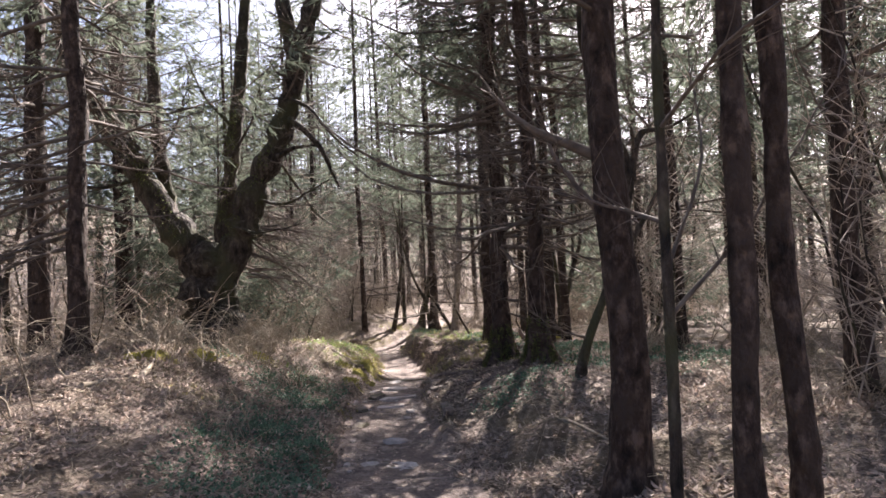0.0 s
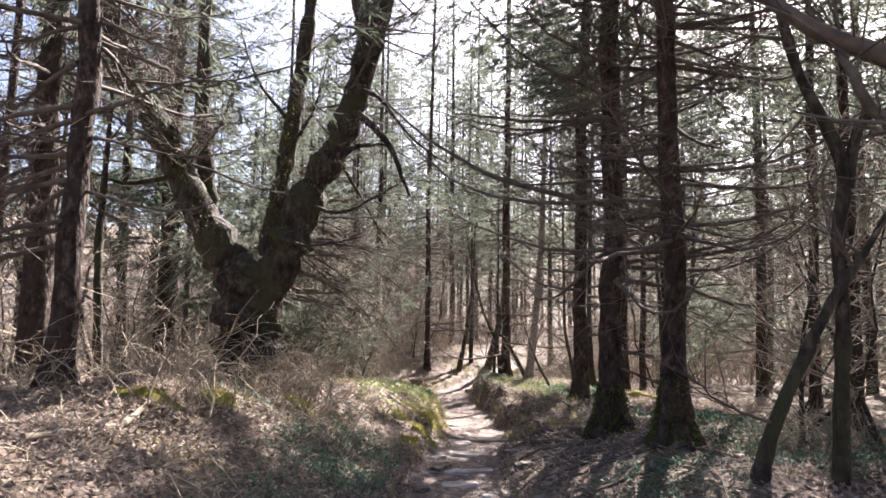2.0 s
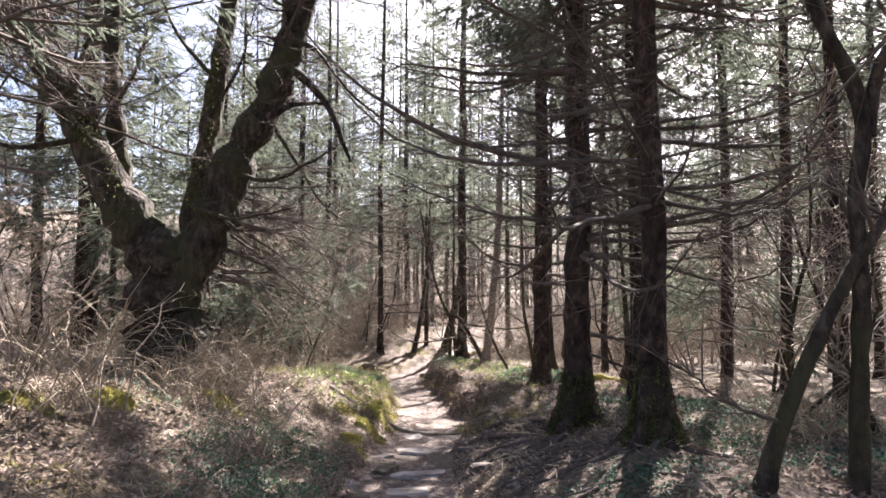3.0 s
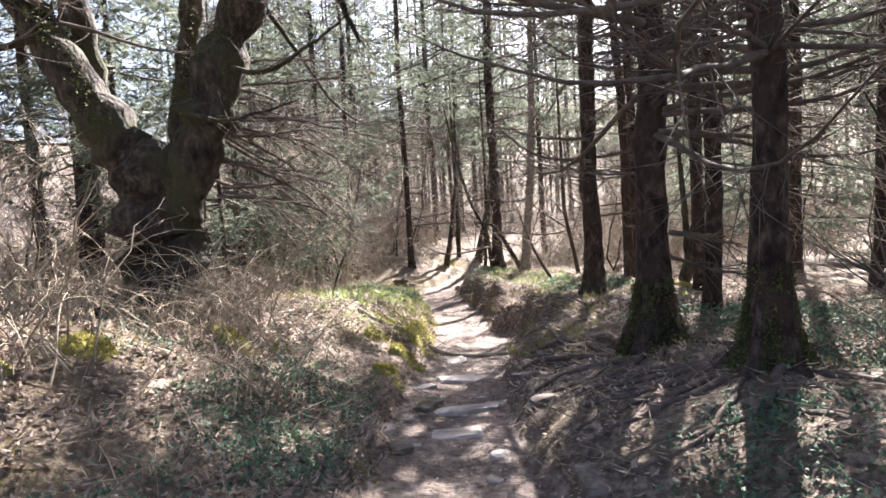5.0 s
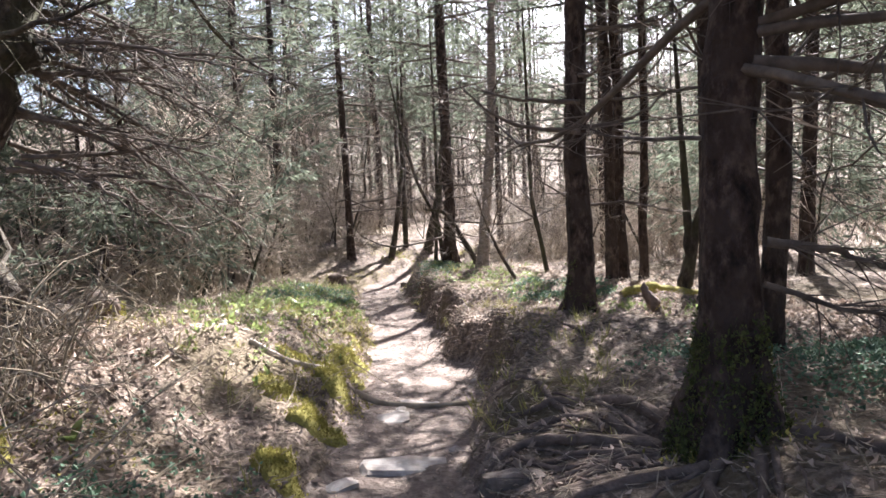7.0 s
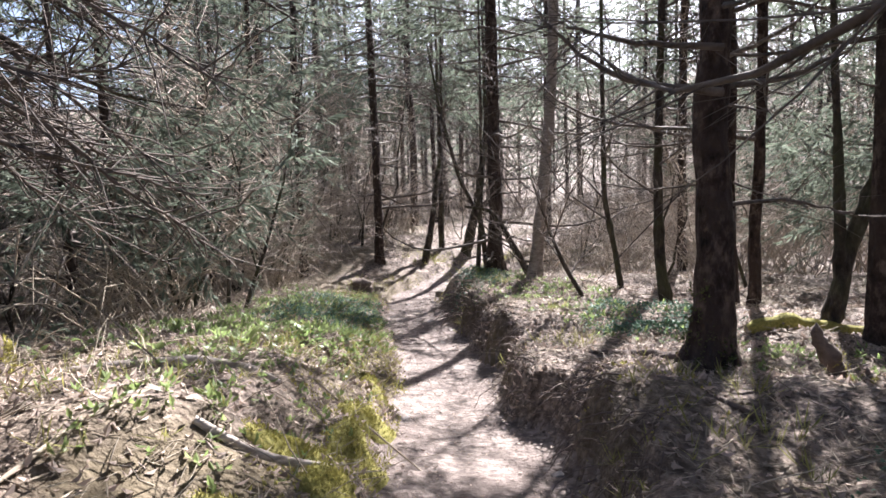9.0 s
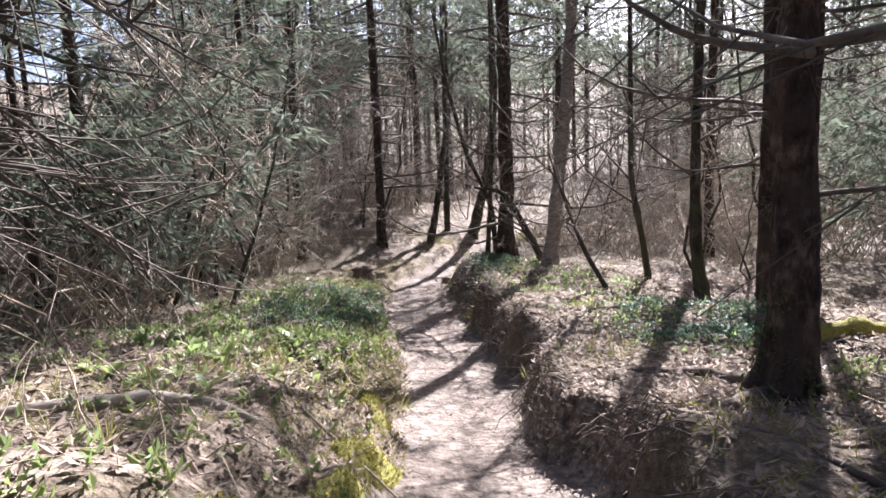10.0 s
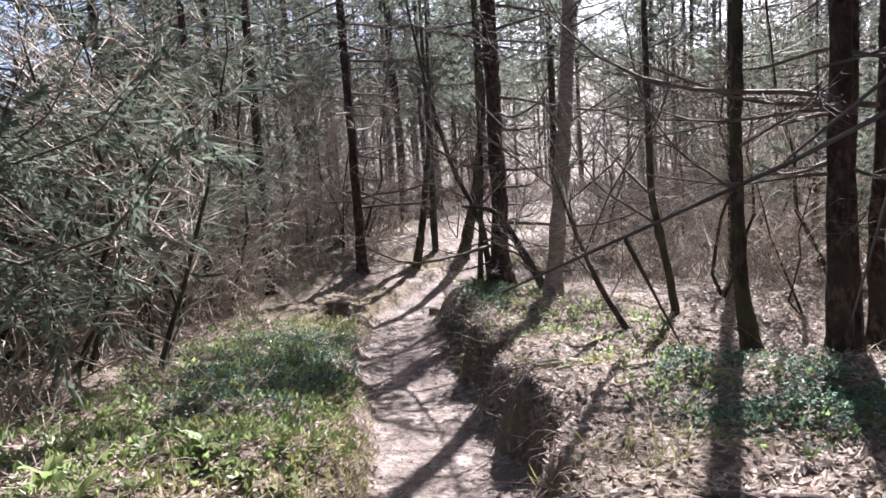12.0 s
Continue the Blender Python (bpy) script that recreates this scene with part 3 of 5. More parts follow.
while placed < 46:
    x, y = rng.uniform(-24, 20), rng.uniform(-12, 44)
    zz, off = land(x, y)
    if off < (1.0 if y > 21 else 2.6) or any((x - a) ** 2 + (y - b) ** 2 < 2.0 for a, b in taken):
        continue
    if -1 < y < 12 and -6.5 < x < 4.2 or (y > 10 and 3 < x < 9 and y < 20 and placed % 3):
        continue
    lane = 0.927 * x - 0.375 * y
    if x < -7 and -1.05 < math.atan2(x, y - 3) < -0.42 and rng.random() < 0.8:      # the wood opens towards a valley here
        continue
    if -7 < x < 0 and 11 < y < 19 or (15 < y < 37 and (-4.2 < lane < -2.2 or -7.4 < lane < 0.5 and rng.random() < 0.85 or (-10 < lane < -7.4 and placed % 2))):
        continue
    if 24 < y < 45 and abs(lane + 10.3) < 2.0:
        continue
    taken.append((x, y))
    copy_thing(protos[placed % 4], pose(x, y, float(zz) - 0.05, 0, 0, rng.uniform(0, 360)) @ Matrix.Scale(rng.uniform(0.8, 1.25), 4))
    placed += 1

for k, (x, y) in enumerate(((4.1, 12.6), (7.4, 16.0), (3.4, 10.0), (6.4, 20.5), (7.5, 9.5), (5.5, 7.4), (-7.6, 16.6), (-5.4, 16.9), (-8.4, 11.6), (-9.6, 14.2), (-6.9, 10.2))):
    copy_thing(protos[k % 4], pose(x, y, height(x, y) - 0.05, 0, 0, 70 * k) @ Matrix.Scale((0.95, 1.1)[k % 2], 4))
for k in range(24):
    x, y = rng.uniform(-16, 18), rng.uniform(37, 52)
    copy_thing(protos[k % 4], pose(x, y, height(x, y) - 0.05, 0, 0, rng.uniform(0, 360)) @ Matrix.Scale(rng.uniform(0.8, 1.2), 4))

veil = [spruce(x, y, 0.11, tall=h, seed=280 + k, dead=44, low=1.0, live_from=lf, flare=0.4, boughs=84, leafage=LIVE_MID, label="tall conifer with drooping grey-green boughs") for k, (x, y, h, lf) in enumerate(((7.2, 11.6, 15, 3.4), (-2.6, 27.5, 17, 3.6), (9.6, 39.5, 17, 3.0)))]
for k, (x, y) in enumerate(((11.8, 20.4), (14.2, 26.0), (13.0, 15.0), (17.0, 22.5), (-5.6, 29.0), (-2.0, 33.0), (-8.2, 27.0), (6.6, 38.5), (12.8, 38.0), (16.0, 33.5), (-1.4, 36.0), (-12.4, 17.4))):
    copy_thing(veil[k % 3], pose(x, y, height(x, y) - 0.05, 0, 0, 83 * k) @ Matrix.Scale((0.93, 1.0, 1.06)[k % 3], 4))

for k, (x, y, sc) in enumerate(((6.7, 13.3, 0.95), (4.5, 15.8, 0.9), (7.4, 17.6, 1.0), (-8.4, 15.4, 1.0), (-10.4, 20.0, 1.1))):
    copy_thing(veil[0], pose(x, y, height(x, y) - 0.05, 0, 0, 101 * k + 20) @ Matrix.Scale(sc, 4))
# added conifer, placed so its crown shades the dip of the path
spruce(1.0, 25.4, 0.09, tall=11, seed=290, dead=40, low=1.0, live_from=4.0, flare=0.4, boughs=60, leafage=LIVE_MID, label="added conifer past the bend whose grey-green boughs shade the path")

# young evergreens in the thicket
young = [spruce(x, y, 0.05, tall=h, seed=250 + k, dead=14, low=0.3, live_from=0.9, flare=0.4, boughs=44, leafage=LIVE_DENSE, label="young green conifer among bare saplings in the thicket") for k, (x, y, h) in enumerate(((-5.2, 15.6, 6.5), (-6.6, 17.8, 7), (-4.9, 18.6, 5)))]
for k, (x, y) in enumerate(((5.6, 18.6), (-5.9, 24.6), (4.6, 21.5), (-6.0, 19.6), (7.6, 9.0))):
    copy_thing(young[k % 3], pose(x, y, height(x, y) - 0.05, 0, 0, 67 * k) @ Matrix.Scale((1.0, 0.92)[k % 2], 4))

# ---- the old forked tree on the mound ----
old = new("forked_tree")
old.matrix_basis = pose(-3.62, 10.6, height(-3.62, 10.6) - 0.1)


def rel(tree, pts):
    return [(x - tree.location.x, y - tree.location.y, z - tree.location.z, g) for x, y, z, g in pts]


def old_limb(name, pts, sides=14, seed=0, step=0.13, **k):
    return part(name, limb_mesh(name, rel(old, pts), BEECH, sides, seed=seed, knob=0.05, step=step, rugged=0.35, **k), old)


old_limb("trunk", ((-3.6, 10.6, old.location.z, 0.5), (-3.6, 10.6, 0.8, 0.44), (-3.65, 10.6, 1.35, 0.4), (-3.63, 10.6, 1.75, 0.36), (-3.6, 10.6, 1.95, 0.22)), 18, 1, flare=0.4)
left_limb = old_limb("limb", ((-3.68, 10.6, 1.3, 0.27), (-4.0, 10.6, 2.0, 0.24), (-4.41, 10.6, 2.65, 0.2), (-4.92, 10.6, 3.55, 0.185), (-5.4, 10.6, 4.4, 0.175), (-5.72, 10.6, 5.2, 0.16), (-6.0, 10.7, 7.0, 0.12), (-6.1, 10.8, 9.5, 0.03)), 14, 2)
right_limb = old_limb("limb", ((-3.5, 10.6, 1.3, 0.27), (-3.19, 10.6, 1.97, 0.235), (-2.96, 10.6, 2.66, 0.225), (-2.5, 10.6, 3.4, 0.195), (-2.3, 10.6, 3.95, 0.175), (-2.13, 10.6, 4.65, 0.16), (-1.9, 10.6, 5.41, 0.145), (-1.6, 10.6, 6.4, 0.1), (-1.3, 10.7, 8.5, 0.03)), 14, 3)
old_limb("limb", ((-2.13, 10.6, 4.7, 0.14), (-2.32, 10.6, 5.43, 0.125), (-2.45, 10.7, 6.6, 0.09), (-2.5, 10.8, 8.6, 0.03)), 10, 4)
old_limb("limb", ((-4.0, 10.85, 1.75, 0.1), (-4.3, 10.9, 2.2, 0.105), (-4.45, 10.9, 3.3, 0.1), (-4.53, 10.9, 4.4, 0.095), (-4.55, 10.9, 5.2, 0.085), (-4.5, 11, 8, 0.02)), 10, 5)
old_limb("limb", ((-3.6, 10.9, 1.8, 0.14), (-3.54, 11.0, 2.36, 0.14), (-3.39, 11.0, 3.16, 0.125), (-3.28, 11.0, 4.05, 0.11), (-3.13, 11.0, 5.18, 0.1), (-2.9, 11.1, 8, 0.02)), 10, 6)
def old_arms(seed, *lines):
    for k, line in enumerate(lines):
        arm(old, line, seed + k, BEECH, 26)


old_arms(50, ((-2.3, 10.5, 3.8, 0.06), (-2.13, 10.4, 3.67, 0.052), (-1.89, 10.4, 3.46, 0.044), (-1.72, 10.4, 3.19, 0.038), (-1.66, 10.4, 2.96, 0.03), (-1.57, 10.4, 2.7, 0.016)),
         ((-2.5, 10.45, 3.2, 0.05), (-2.2, 10.4, 3.35, 0.03), (-1.81, 10.4, 3.33, 0.012)),
         ((-4.8, 10.5, 3.5, 0.05), (-4.62, 10.4, 3.86, 0.03), (-4.45, 10.4, 4.3, 0.012)),
         ((-2.25, 10.5, 4.1, 0.04), (-1.9, 10.2, 3.9, 0.025), (-1.5, 10.0, 3.3, 0.016), (-1.0, 9.9, 3.0, 0.008)),
         ((-2.9, 10.5, 2.6, 0.03), (-2.3, 10.1, 2.4, 0.02), (-1.6, 9.9, 2.75, 0.009)))
old_arms(55, ((-3.3, 10.4, 2.2, 0.03), (-2.7, 10.0, 2.0, 0.018), (-2.0, 9.8, 2.1, 0.006)),
         ((-4.6, 10.5, 3.0, 0.04), (-5.2, 10.2, 2.8, 0.025), (-6.0, 10.0, 3.1, 0.01)),
         ((-4.45, 10.8, 3.4, 0.03), (-4.1, 10.6, 3.8, 0.02), (-3.8, 10.4, 4.4, 0.008)),
         ((-3.3, 10.9, 3.8, 0.03), (-3.7, 10.7, 4.3, 0.02), (-3.9, 10.6, 4.9, 0.008)),
         ((-3.35, 10.9, 3.3, 0.03), (-2.9, 10.7, 3.9, 0.015), (-2.7, 10.6, 4.6, 0.006)))
old_arms(60, ((-2.6, 10.8, 3.3, 0.03), (-2.5, 11.8, 2.9, 0.022), (-2.3, 12.6, 2.4, 0.014), (-1.9, 13.1, 2.2, 0.006)),
         ((-3.6, 11.0, 2.6, 0.035), (-3.7, 12.1, 2.2, 0.024), (-3.3, 13.1, 1.8, 0.014), (-2.8, 13.6, 1.7, 0.006)))
fan = np.random.default_rng(91)
for k in range(26):                     # a fan of dead boughs that hangs from the fork over the bank
    a, far_out, z0 = fan.uniform(-0.25, 1.15), fan.uniform(0.7, 1.75), fan.uniform(1.35, 2.75)
    x0, y0 = fan.uniform(-3.3, -2.9), fan.uniform(10.5, 10.95)
    dx, dy, dz = math.cos(a) * far_out, math.sin(a) * far_out, fan.uniform(-0.75, 0.12) * far_out
    arm(old, ((x0, y0, z0, 0.02), (x0 + dx * 0.5, y0 + dy * 0.5, z0 + dz * 0.3 + fan.normal(0, 0.05), 0.012), (x0 + dx, y0 + dy, z0 + dz, 0.004)), 700 + k, DEADWOOD, 34)
for k in range(110):                    # fine sprays on the limbs
    f = rng.uniform(0.3, 1)
    a = np.array(((-3.9, 10.6, 1.9), (-5.9, 10.6, 6.0))) if k % 2 else np.array(((-3.2, 10.6, 1.9), (-1.8, 10.6, 5.8)))
    at = a[0] + (a[1] - a[0]) * f - np.array(old.location)
    m = Matrix.Translation(at) @ Matrix.Rotation(rng.uniform(0, 6.28), 4, "Z") @ Matrix.Rotation(rng.uniform(-0.8, 0.3), 4, "Y") @ Matrix.Scale(rng.uniform(0.5, 1.0), 4)
    part("spray", DEAD_MESH[k % len(DEAD_MESH)], old, m)
moss_pad = Soup()
for k in range(260):                    # moss on the upper sides
    limb = (((-3.3, 10.5, 1.9), (-2.55, 10.5, 3.3)), ((-3.5, 10.9, 2.3), (-3.25, 10.9, 4.2)), ((-4.0, 10.5, 2.0), (-4.8, 10.5, 3.4)))[k % 3]
    f = rng.random()
    c = np.array(limb[0]) * (1 - f) + np.array(limb[1]) * f + rng.normal(0, 0.06, 3) + (0, -0.08, 0.1) - np.array(old.location)
    moss_pad.leaves(c + rng.normal(0, 0.04, (12, 3)), rng.normal(0, 0.014, (12, 3)) + (0, 0, 0.012), rng.normal(0, 0.012, (12, 3)))
part("moss", moss_pad.mesh("moss", MOSS_DARK), old, None, "dull olive-green moss")["kind"] = "stuff"
tagged(old, "old forked broadleaf tree with mossy crooked limbs on a mound", "tree")

# ---- crooked and slender broadleaf trees ----


def slender(name, stems, material, label, seed=0, twigs=20, group=""):
    """A broadleaf tree of one or more stems given in world metres."""
    tree = new(name)
    x, y = stems[0][0][:2]
    tree.matrix_basis = pose(x, y, height(x, y) - 0.04)
    for k, st in enumerate(stems):
        part("trunk" if k == 0 else "stem", limb_mesh("trunk", rel(tree, [(st[0][0], st[0][1], min(st[0][2], tree.location.z + 0.02) if k == 0 else st[0][2], st[0][3] * 1.15), *st[1:]]), material, 10, 0.3 if k == 0 else 0, seed=seed + k, knob=0.05, step=0.12, rugged=0.2), tree)
    r = np.random.default_rng(seed)
    for k in range(twigs):
        st = stems[k % len(stems)]
        p = smoothed(np.array(st), 20)[r.integers(4, 20)]
        az, rise, ln = r.uniform(0, 6.28), r.uniform(0.2, 1.0), r.uniform(0.4, 1.3)
        d = np.array((math.cos(az), math.sin(az), rise))
        q1, q2 = p[:3] + d * ln * 0.5 + r.normal(0, 0.06, 3), p[:3] + d * ln * (1, 1, 1.25) + r.normal(0, 0.1, 3)
        arm(tree, ((*p[:3], min(p[3] * 0.5, 0.016)), (*q1, 0.008), (*q2, 0.003)), seed + 70 + k, DEADWOOD, 12)
    return tagged(tree, label, "tree", group)


slender("crooked_tree", (((1.3, 6.95, 0.17, 0.046), (1.37, 6.95, 0.51, 0.04), (1.56, 6.95, 0.94, 0.04), (1.74, 6.95, 1.31, 0.038), (1.87, 6.95, 1.54, 0.033), (2.01, 6.95, 1.71, 0.027), (2.2, 6.9, 2.1, 0.009)),
                         ((1.82, 7.0, 0.1, 0.054), (1.86, 7.0, 0.78, 0.046), (1.9, 7.0, 1.45, 0.044), (1.87, 7.0, 1.86, 0.04), (1.97, 7.0, 2.17, 0.046), (1.87, 7.0, 2.52, 0.036), (1.69, 7.0, 2.84, 0.033), (1.61, 7.0, 3.13, 0.036), (1.5, 7.0, 3.7, 0.027), (1.6, 7, 5, 0.008)),
                         ((1.95, 7.0, 2.15, 0.033), (1.98, 7.0, 2.45, 0.034), (2.06, 7.0, 2.73, 0.031), (2.25, 7.0, 2.6, 0.023), (2.6, 7.0, 2.8, 0.008))), BEECH, "crooked two-stemmed tree with dark bare twisting stems", 300, 14)
slender("birch_tree", (((0.1, 18.9, -0.6, 0.1), (0.21, 18.9, 0.43, 0.092), (0.33, 18.9, 1.78, 0.085), (0.41, 18.9, 3.1, 0.08), (0.5, 18.9, 6, 0.05), (0.6, 18.9, 10, 0.01)),), BIRCH, "pale grey birch with a smooth slightly leaning trunk", 320, 22)
SLIM_A = ((((1.42, 16.2, -0.46, 0.068), (1.31, 16.2, 0.16, 0.06), (1.29, 16.2, 1.29, 0.05), (1.31, 16.2, 2.36, 0.042), (1.4, 16.2, 6, 0.01)),),
          (((1.1, 17.1, -0.49, 0.042), (1.01, 17.1, 0.12, 0.036), (0.86, 17.1, 0.83, 0.034), (0.84, 17.1, 2.11, 0.03), (0.8, 17.1, 4.6, 0.008)),),
          (((-1.13, 24.4, -0.8, 0.13), (-0.91, 24.4, 0.0, 0.11), (-0.76, 24.4, 0.57, 0.1), (-0.5, 24.4, 2.5, 0.07), (-0.6, 24.4, 6, 0.01)),),
          (((-2.0, 23.2, -0.84, 0.075), (-1.78, 23.2, 0.15, 0.065), (-1.55, 23.2, 1.72, 0.055), (-1.57, 23.2, 3.06, 0.04), (-1.6, 23.2, 6, 0.01)),))
SLIM_B = ((((0.21, 19.5, -0.68, 0.055), (-0.21, 19.5, 0.1, 0.045), (-0.48, 19.5, 0.64, 0.04), (-0.95, 19.5, 0.7, 0.015)),),
          (((0.63, 16.8, -0.49, 0.03), (0.31, 16.8, 0.05, 0.025), (0.12, 16.8, 0.53, 0.02), (-0.1, 16.8, 1.2, 0.006)),),
          (((-0.77, 20.0, -0.5, 0.035), (-0.67, 20.0, 1.16, 0.03), (-0.67, 20.0, 2.68, 0.025), (-0.67, 20.0, 5, 0.008)),),
          (((-0.6, 20.5, -0.6, 0.045), (-0.7, 20.5, 0.42, 0.042), (-1.08, 20.5, 1.19, 0.036), (-1.38, 20.5, 2.34, 0.03), (-1.6, 20.5, 3.6, 0.01)),),
          (((1.1, 3.6, 0.15, 0.03), (1.12, 3.6, 1.0, 0.027), (1.13, 3.6, 2.2, 0.025), (1.2, 3.6, 4.5, 0.012)),))
SLIM_C = ((((-1.65, 24.2, -0.8, 0.065), (-1.6, 24.2, 2, 0.055), (-1.5, 24.2, 6, 0.01)),),
          (((-5.2, 9.9, 0.3, 0.05), (-5.3, 9.9, 2, 0.045), (-5.2, 9.9, 5, 0.012)),),
          (((2.3, 14.5, -0.3, 0.07), (2.5, 14.5, 0.6, 0.055), (2.9, 14.5, 1.8, 0.04), (3.0, 14.5, 4, 0.01)), ((2.4, 14.5, 0.1, 0.05), (2.35, 14.5, 1.2, 0.04), (2.2, 14.5, 3.5, 0.01)), ((2.45, 14.5, 0.3, 0.045), (2.7, 14.4, 1.2, 0.035), (2.75, 14.3, 3.5, 0.01))))
SLIM_D = ((((-6.2, 8.3, 0.2, 0.05), (-6.1, 8.3, 1.2, 0.04), (-5.7, 8.3, 2.2, 0.032), (-5.6, 8.4, 4.4, 0.01)), ((-6.1, 8.3, 0.9, 0.03), (-6.5, 8.2, 1.8, 0.022), (-6.6, 8.1, 3.2, 0.006))),
          (((-5.6, 6.9, 0.2, 0.04), (-5.5, 6.9, 1.0, 0.034), (-5.1, 6.9, 1.8, 0.026), (-5.0, 6.9, 3.4, 0.008)), ((-5.5, 6.9, 0.6, 0.026), (-5.9, 6.9, 1.5, 0.02), (-6.2, 6.9, 2.6, 0.006))),
          (((-7.6, 11.8, 0.2, 0.06), (-7.7, 11.8, 1.5, 0.05), (-7.3, 11.8, 2.8, 0.036), (-7.2, 11.8, 5.5, 0.01)), ((-7.7, 11.8, 1.4, 0.036), (-8.2, 11.8, 2.6, 0.026), (-8.4, 11.8, 4.4, 0.008))),
          (((-8.8, 13.0, 0.2, 0.06), (-8.6, 13.0, 1.5, 0.05), (-8.8, 13.0, 3.2, 0.036), (-8.5, 13.0, 6.0, 0.01)),))
for k, stems in enumerate(SLIM_A + SLIM_B + SLIM_C + SLIM_D):
    slender("slender_tree", stems, BEECH, "slender bare broadleaf tree with thin twigs", 340 + 3 * k, 12, "slender trees of the wood")


# ---- saplings, thicket and brambles ----
def sapling_parts(seed, tall):
    r = np.random.default_rng(seed)
    wood, fine = Soup(), Soup()
    for k in range(r.integers(1, 3)):
        u = np.linspace(0, 1, 9)
        sway = np.cumsum(r.normal(0, 0.085, (9, 2)), 0)
        lean = r.normal(0, 0.12, 2)
        h = tall * r.uniform(0.7, 1.0)
        p = np.stack([sway[:, 0] + lean[0] * u * h, sway[:, 1] + lean[1] * u * h, u * h], -1)
        p[0, :2] = r.normal(0, 0.03, 2)
        wood.tubes(p[None], (0.026 * r.uniform(0.6, 1.2) * (1 - 0.85 * u))[None], 5)
        n = 30
        f = r.uniform(0.1, 1, n)
        at = np.stack([np.interp(f, u, p[:, c]) for c in range(3)], -1)
        az = r.uniform(0, 6.28, n)
        d = np.stack([np.cos(az), np.sin(az), r.uniform(0.1, 1.1, n)], -1)
        ln = tall * r.uniform(0.1, 0.36, n) * (1.25 - f)
        s = np.linspace(0, 1, 4)
        c = r.normal(0, 0.25, (n, 3))
        fine.tubes(at[:, None] + d[:, None] * (ln[:, None] * s)[..., None] + c[:, None] * (ln[:, None] * s ** 2)[..., None], 0.008 * (1 - 0.75 * s)[None] * np.ones((n, 1)), 3)
        m = n * 4
        j = r.integers(0, n, m)
        g = r.uniform(0.2, 1, m)
        a2 = at[j] + d[j] * (ln[j] * g)[:, None] + c[j] * (ln[j] * g ** 2)[:, None]
        d2 = d[j] + r.normal(0, 0.6, (m, 3))
        l2 = ln[j] * r.uniform(0.15, 0.5, m)
        fine.tubes(a2[:, None] + d2[:, None] * (l2[:, None] * np.array([0, 1.0]))[..., None], np.tile([0.0042, 0.0015], (m, 1)), 3)
    return wood, fine


def bramble_parts(seed):
    r = np.random.default_rng(seed)
    canes, fine = Soup(), Soup()
    n = 19
    u = np.linspace(0, 1, 7)
    az, ln = r.uniform(0, 6.28, n), r.uniform(0.4, 1.3, n)
    d = np.stack([np.cos(az), np.sin(az)], -1)
    base = r.normal(0, 0.22, (n, 2))
    p = np.concatenate([base[:, None] + d[:, None] * (ln[:, None] * 0.85 * u ** 1.15)[..., None] + r.normal(0, 0.02, (n, 7, 2)), (ln[:, None] * (1.2 * u - r.uniform(0.4, 1.15, n)[:, None] * u ** 2.2))[..., None]], -1)
    canes.tubes(p, 0.0068 * (1 - 0.7 * u)[None] * r.uniform(0.6, 1.4, (n, 1)), 4)
    m = n * 4
    j, g = r.integers(0, n, m), r.integers(2, 7, m)
    at = p[j, g]
    w = r.normal(0, 0.6, (m, 3)) + (0, 0, 0.3)
    l2 = r.uniform(0.06, 0.28, m)
    s = np.linspace(0, 1, 3)
    fine.tubes(at[:, None] + w[:, None] * (l2[:, None] * s)[..., None], np.tile([0.0034, 0.0026, 0.0014], (m, 1)), 3)
    return canes, fine


def stand(name, prototypes, places, label, category, group):
    """Copies of ready plants at (x, y, turn, scale)."""
    for k, (x, y, turn, sc) in enumerate(places):
        copy_thing(prototypes[k % len(prototypes)], pose(x, y, height(x, y) - 0.03, 0, 0, turn) @ Matrix.Scale(sc, 4))


def plant(name, parts, mats, x, y, label, category, group):
    top = new(name)
    top.matrix_basis = pose(x, y, height(x, y) - 0.03)
    for (nm, soup), mat in zip(parts, mats):
        tagged(part(nm, soup.mesh(nm, mat), top), kind="stuff" if nm == "twig" else "")
    return tagged(top, label, category, group)


def scatter(n, xr, yr, ok, sc=(0.7, 1.2), gap=0.0):
    got = []
    while len(got) < n:
        x, y = rng.uniform(*xr), rng.uniform(*yr)
        if ok(x, y, float(land(x, y)[1])) and not any((x - a) ** 2 + (y - b) ** 2 < gap * gap for a, b, *_ in got):
            got.append((x, y, rng.uniform(0, 360), rng.uniform(*sc)))
    return got


saplings = []
for k, (x, y) in enumerate(((-5.0, 17.0), (2.9, 17.6), (-6.4, 12.6), (3.6, 12.0), (-3.6, 24.3))):
    w, f = sapling_parts(400 + k, (4.2, 5.0, 3.4, 4.5, 5.5)[k])
    saplings.append(plant("sapling", (("stem", w), ("twig", f)), (BEECH, TWIG), x, y, "bare sapling with fine pale twigs in the thicket", "sapling", "saplings of the thicket"))
spots = scatter(48, (-10, -3.2), (12, 30), lambda x, y, o: o > 1.6 and not (y < 14.5 and x > -4.6)) + scatter(36, (0.9, 10), (12.5, 32), lambda x, y, o: o > 2.0 and not (y < 19 and x < 6)) + scatter(5, (-9, -5), (3, 10), lambda x, y, o: True) + scatter(14, (2.4, 9), (4, 12), lambda x, y, o: True) + scatter(22, (-6, 6), (25, 34), lambda x, y, o: o > 0.8)
stand("sapling", saplings, spots, "", "", "")

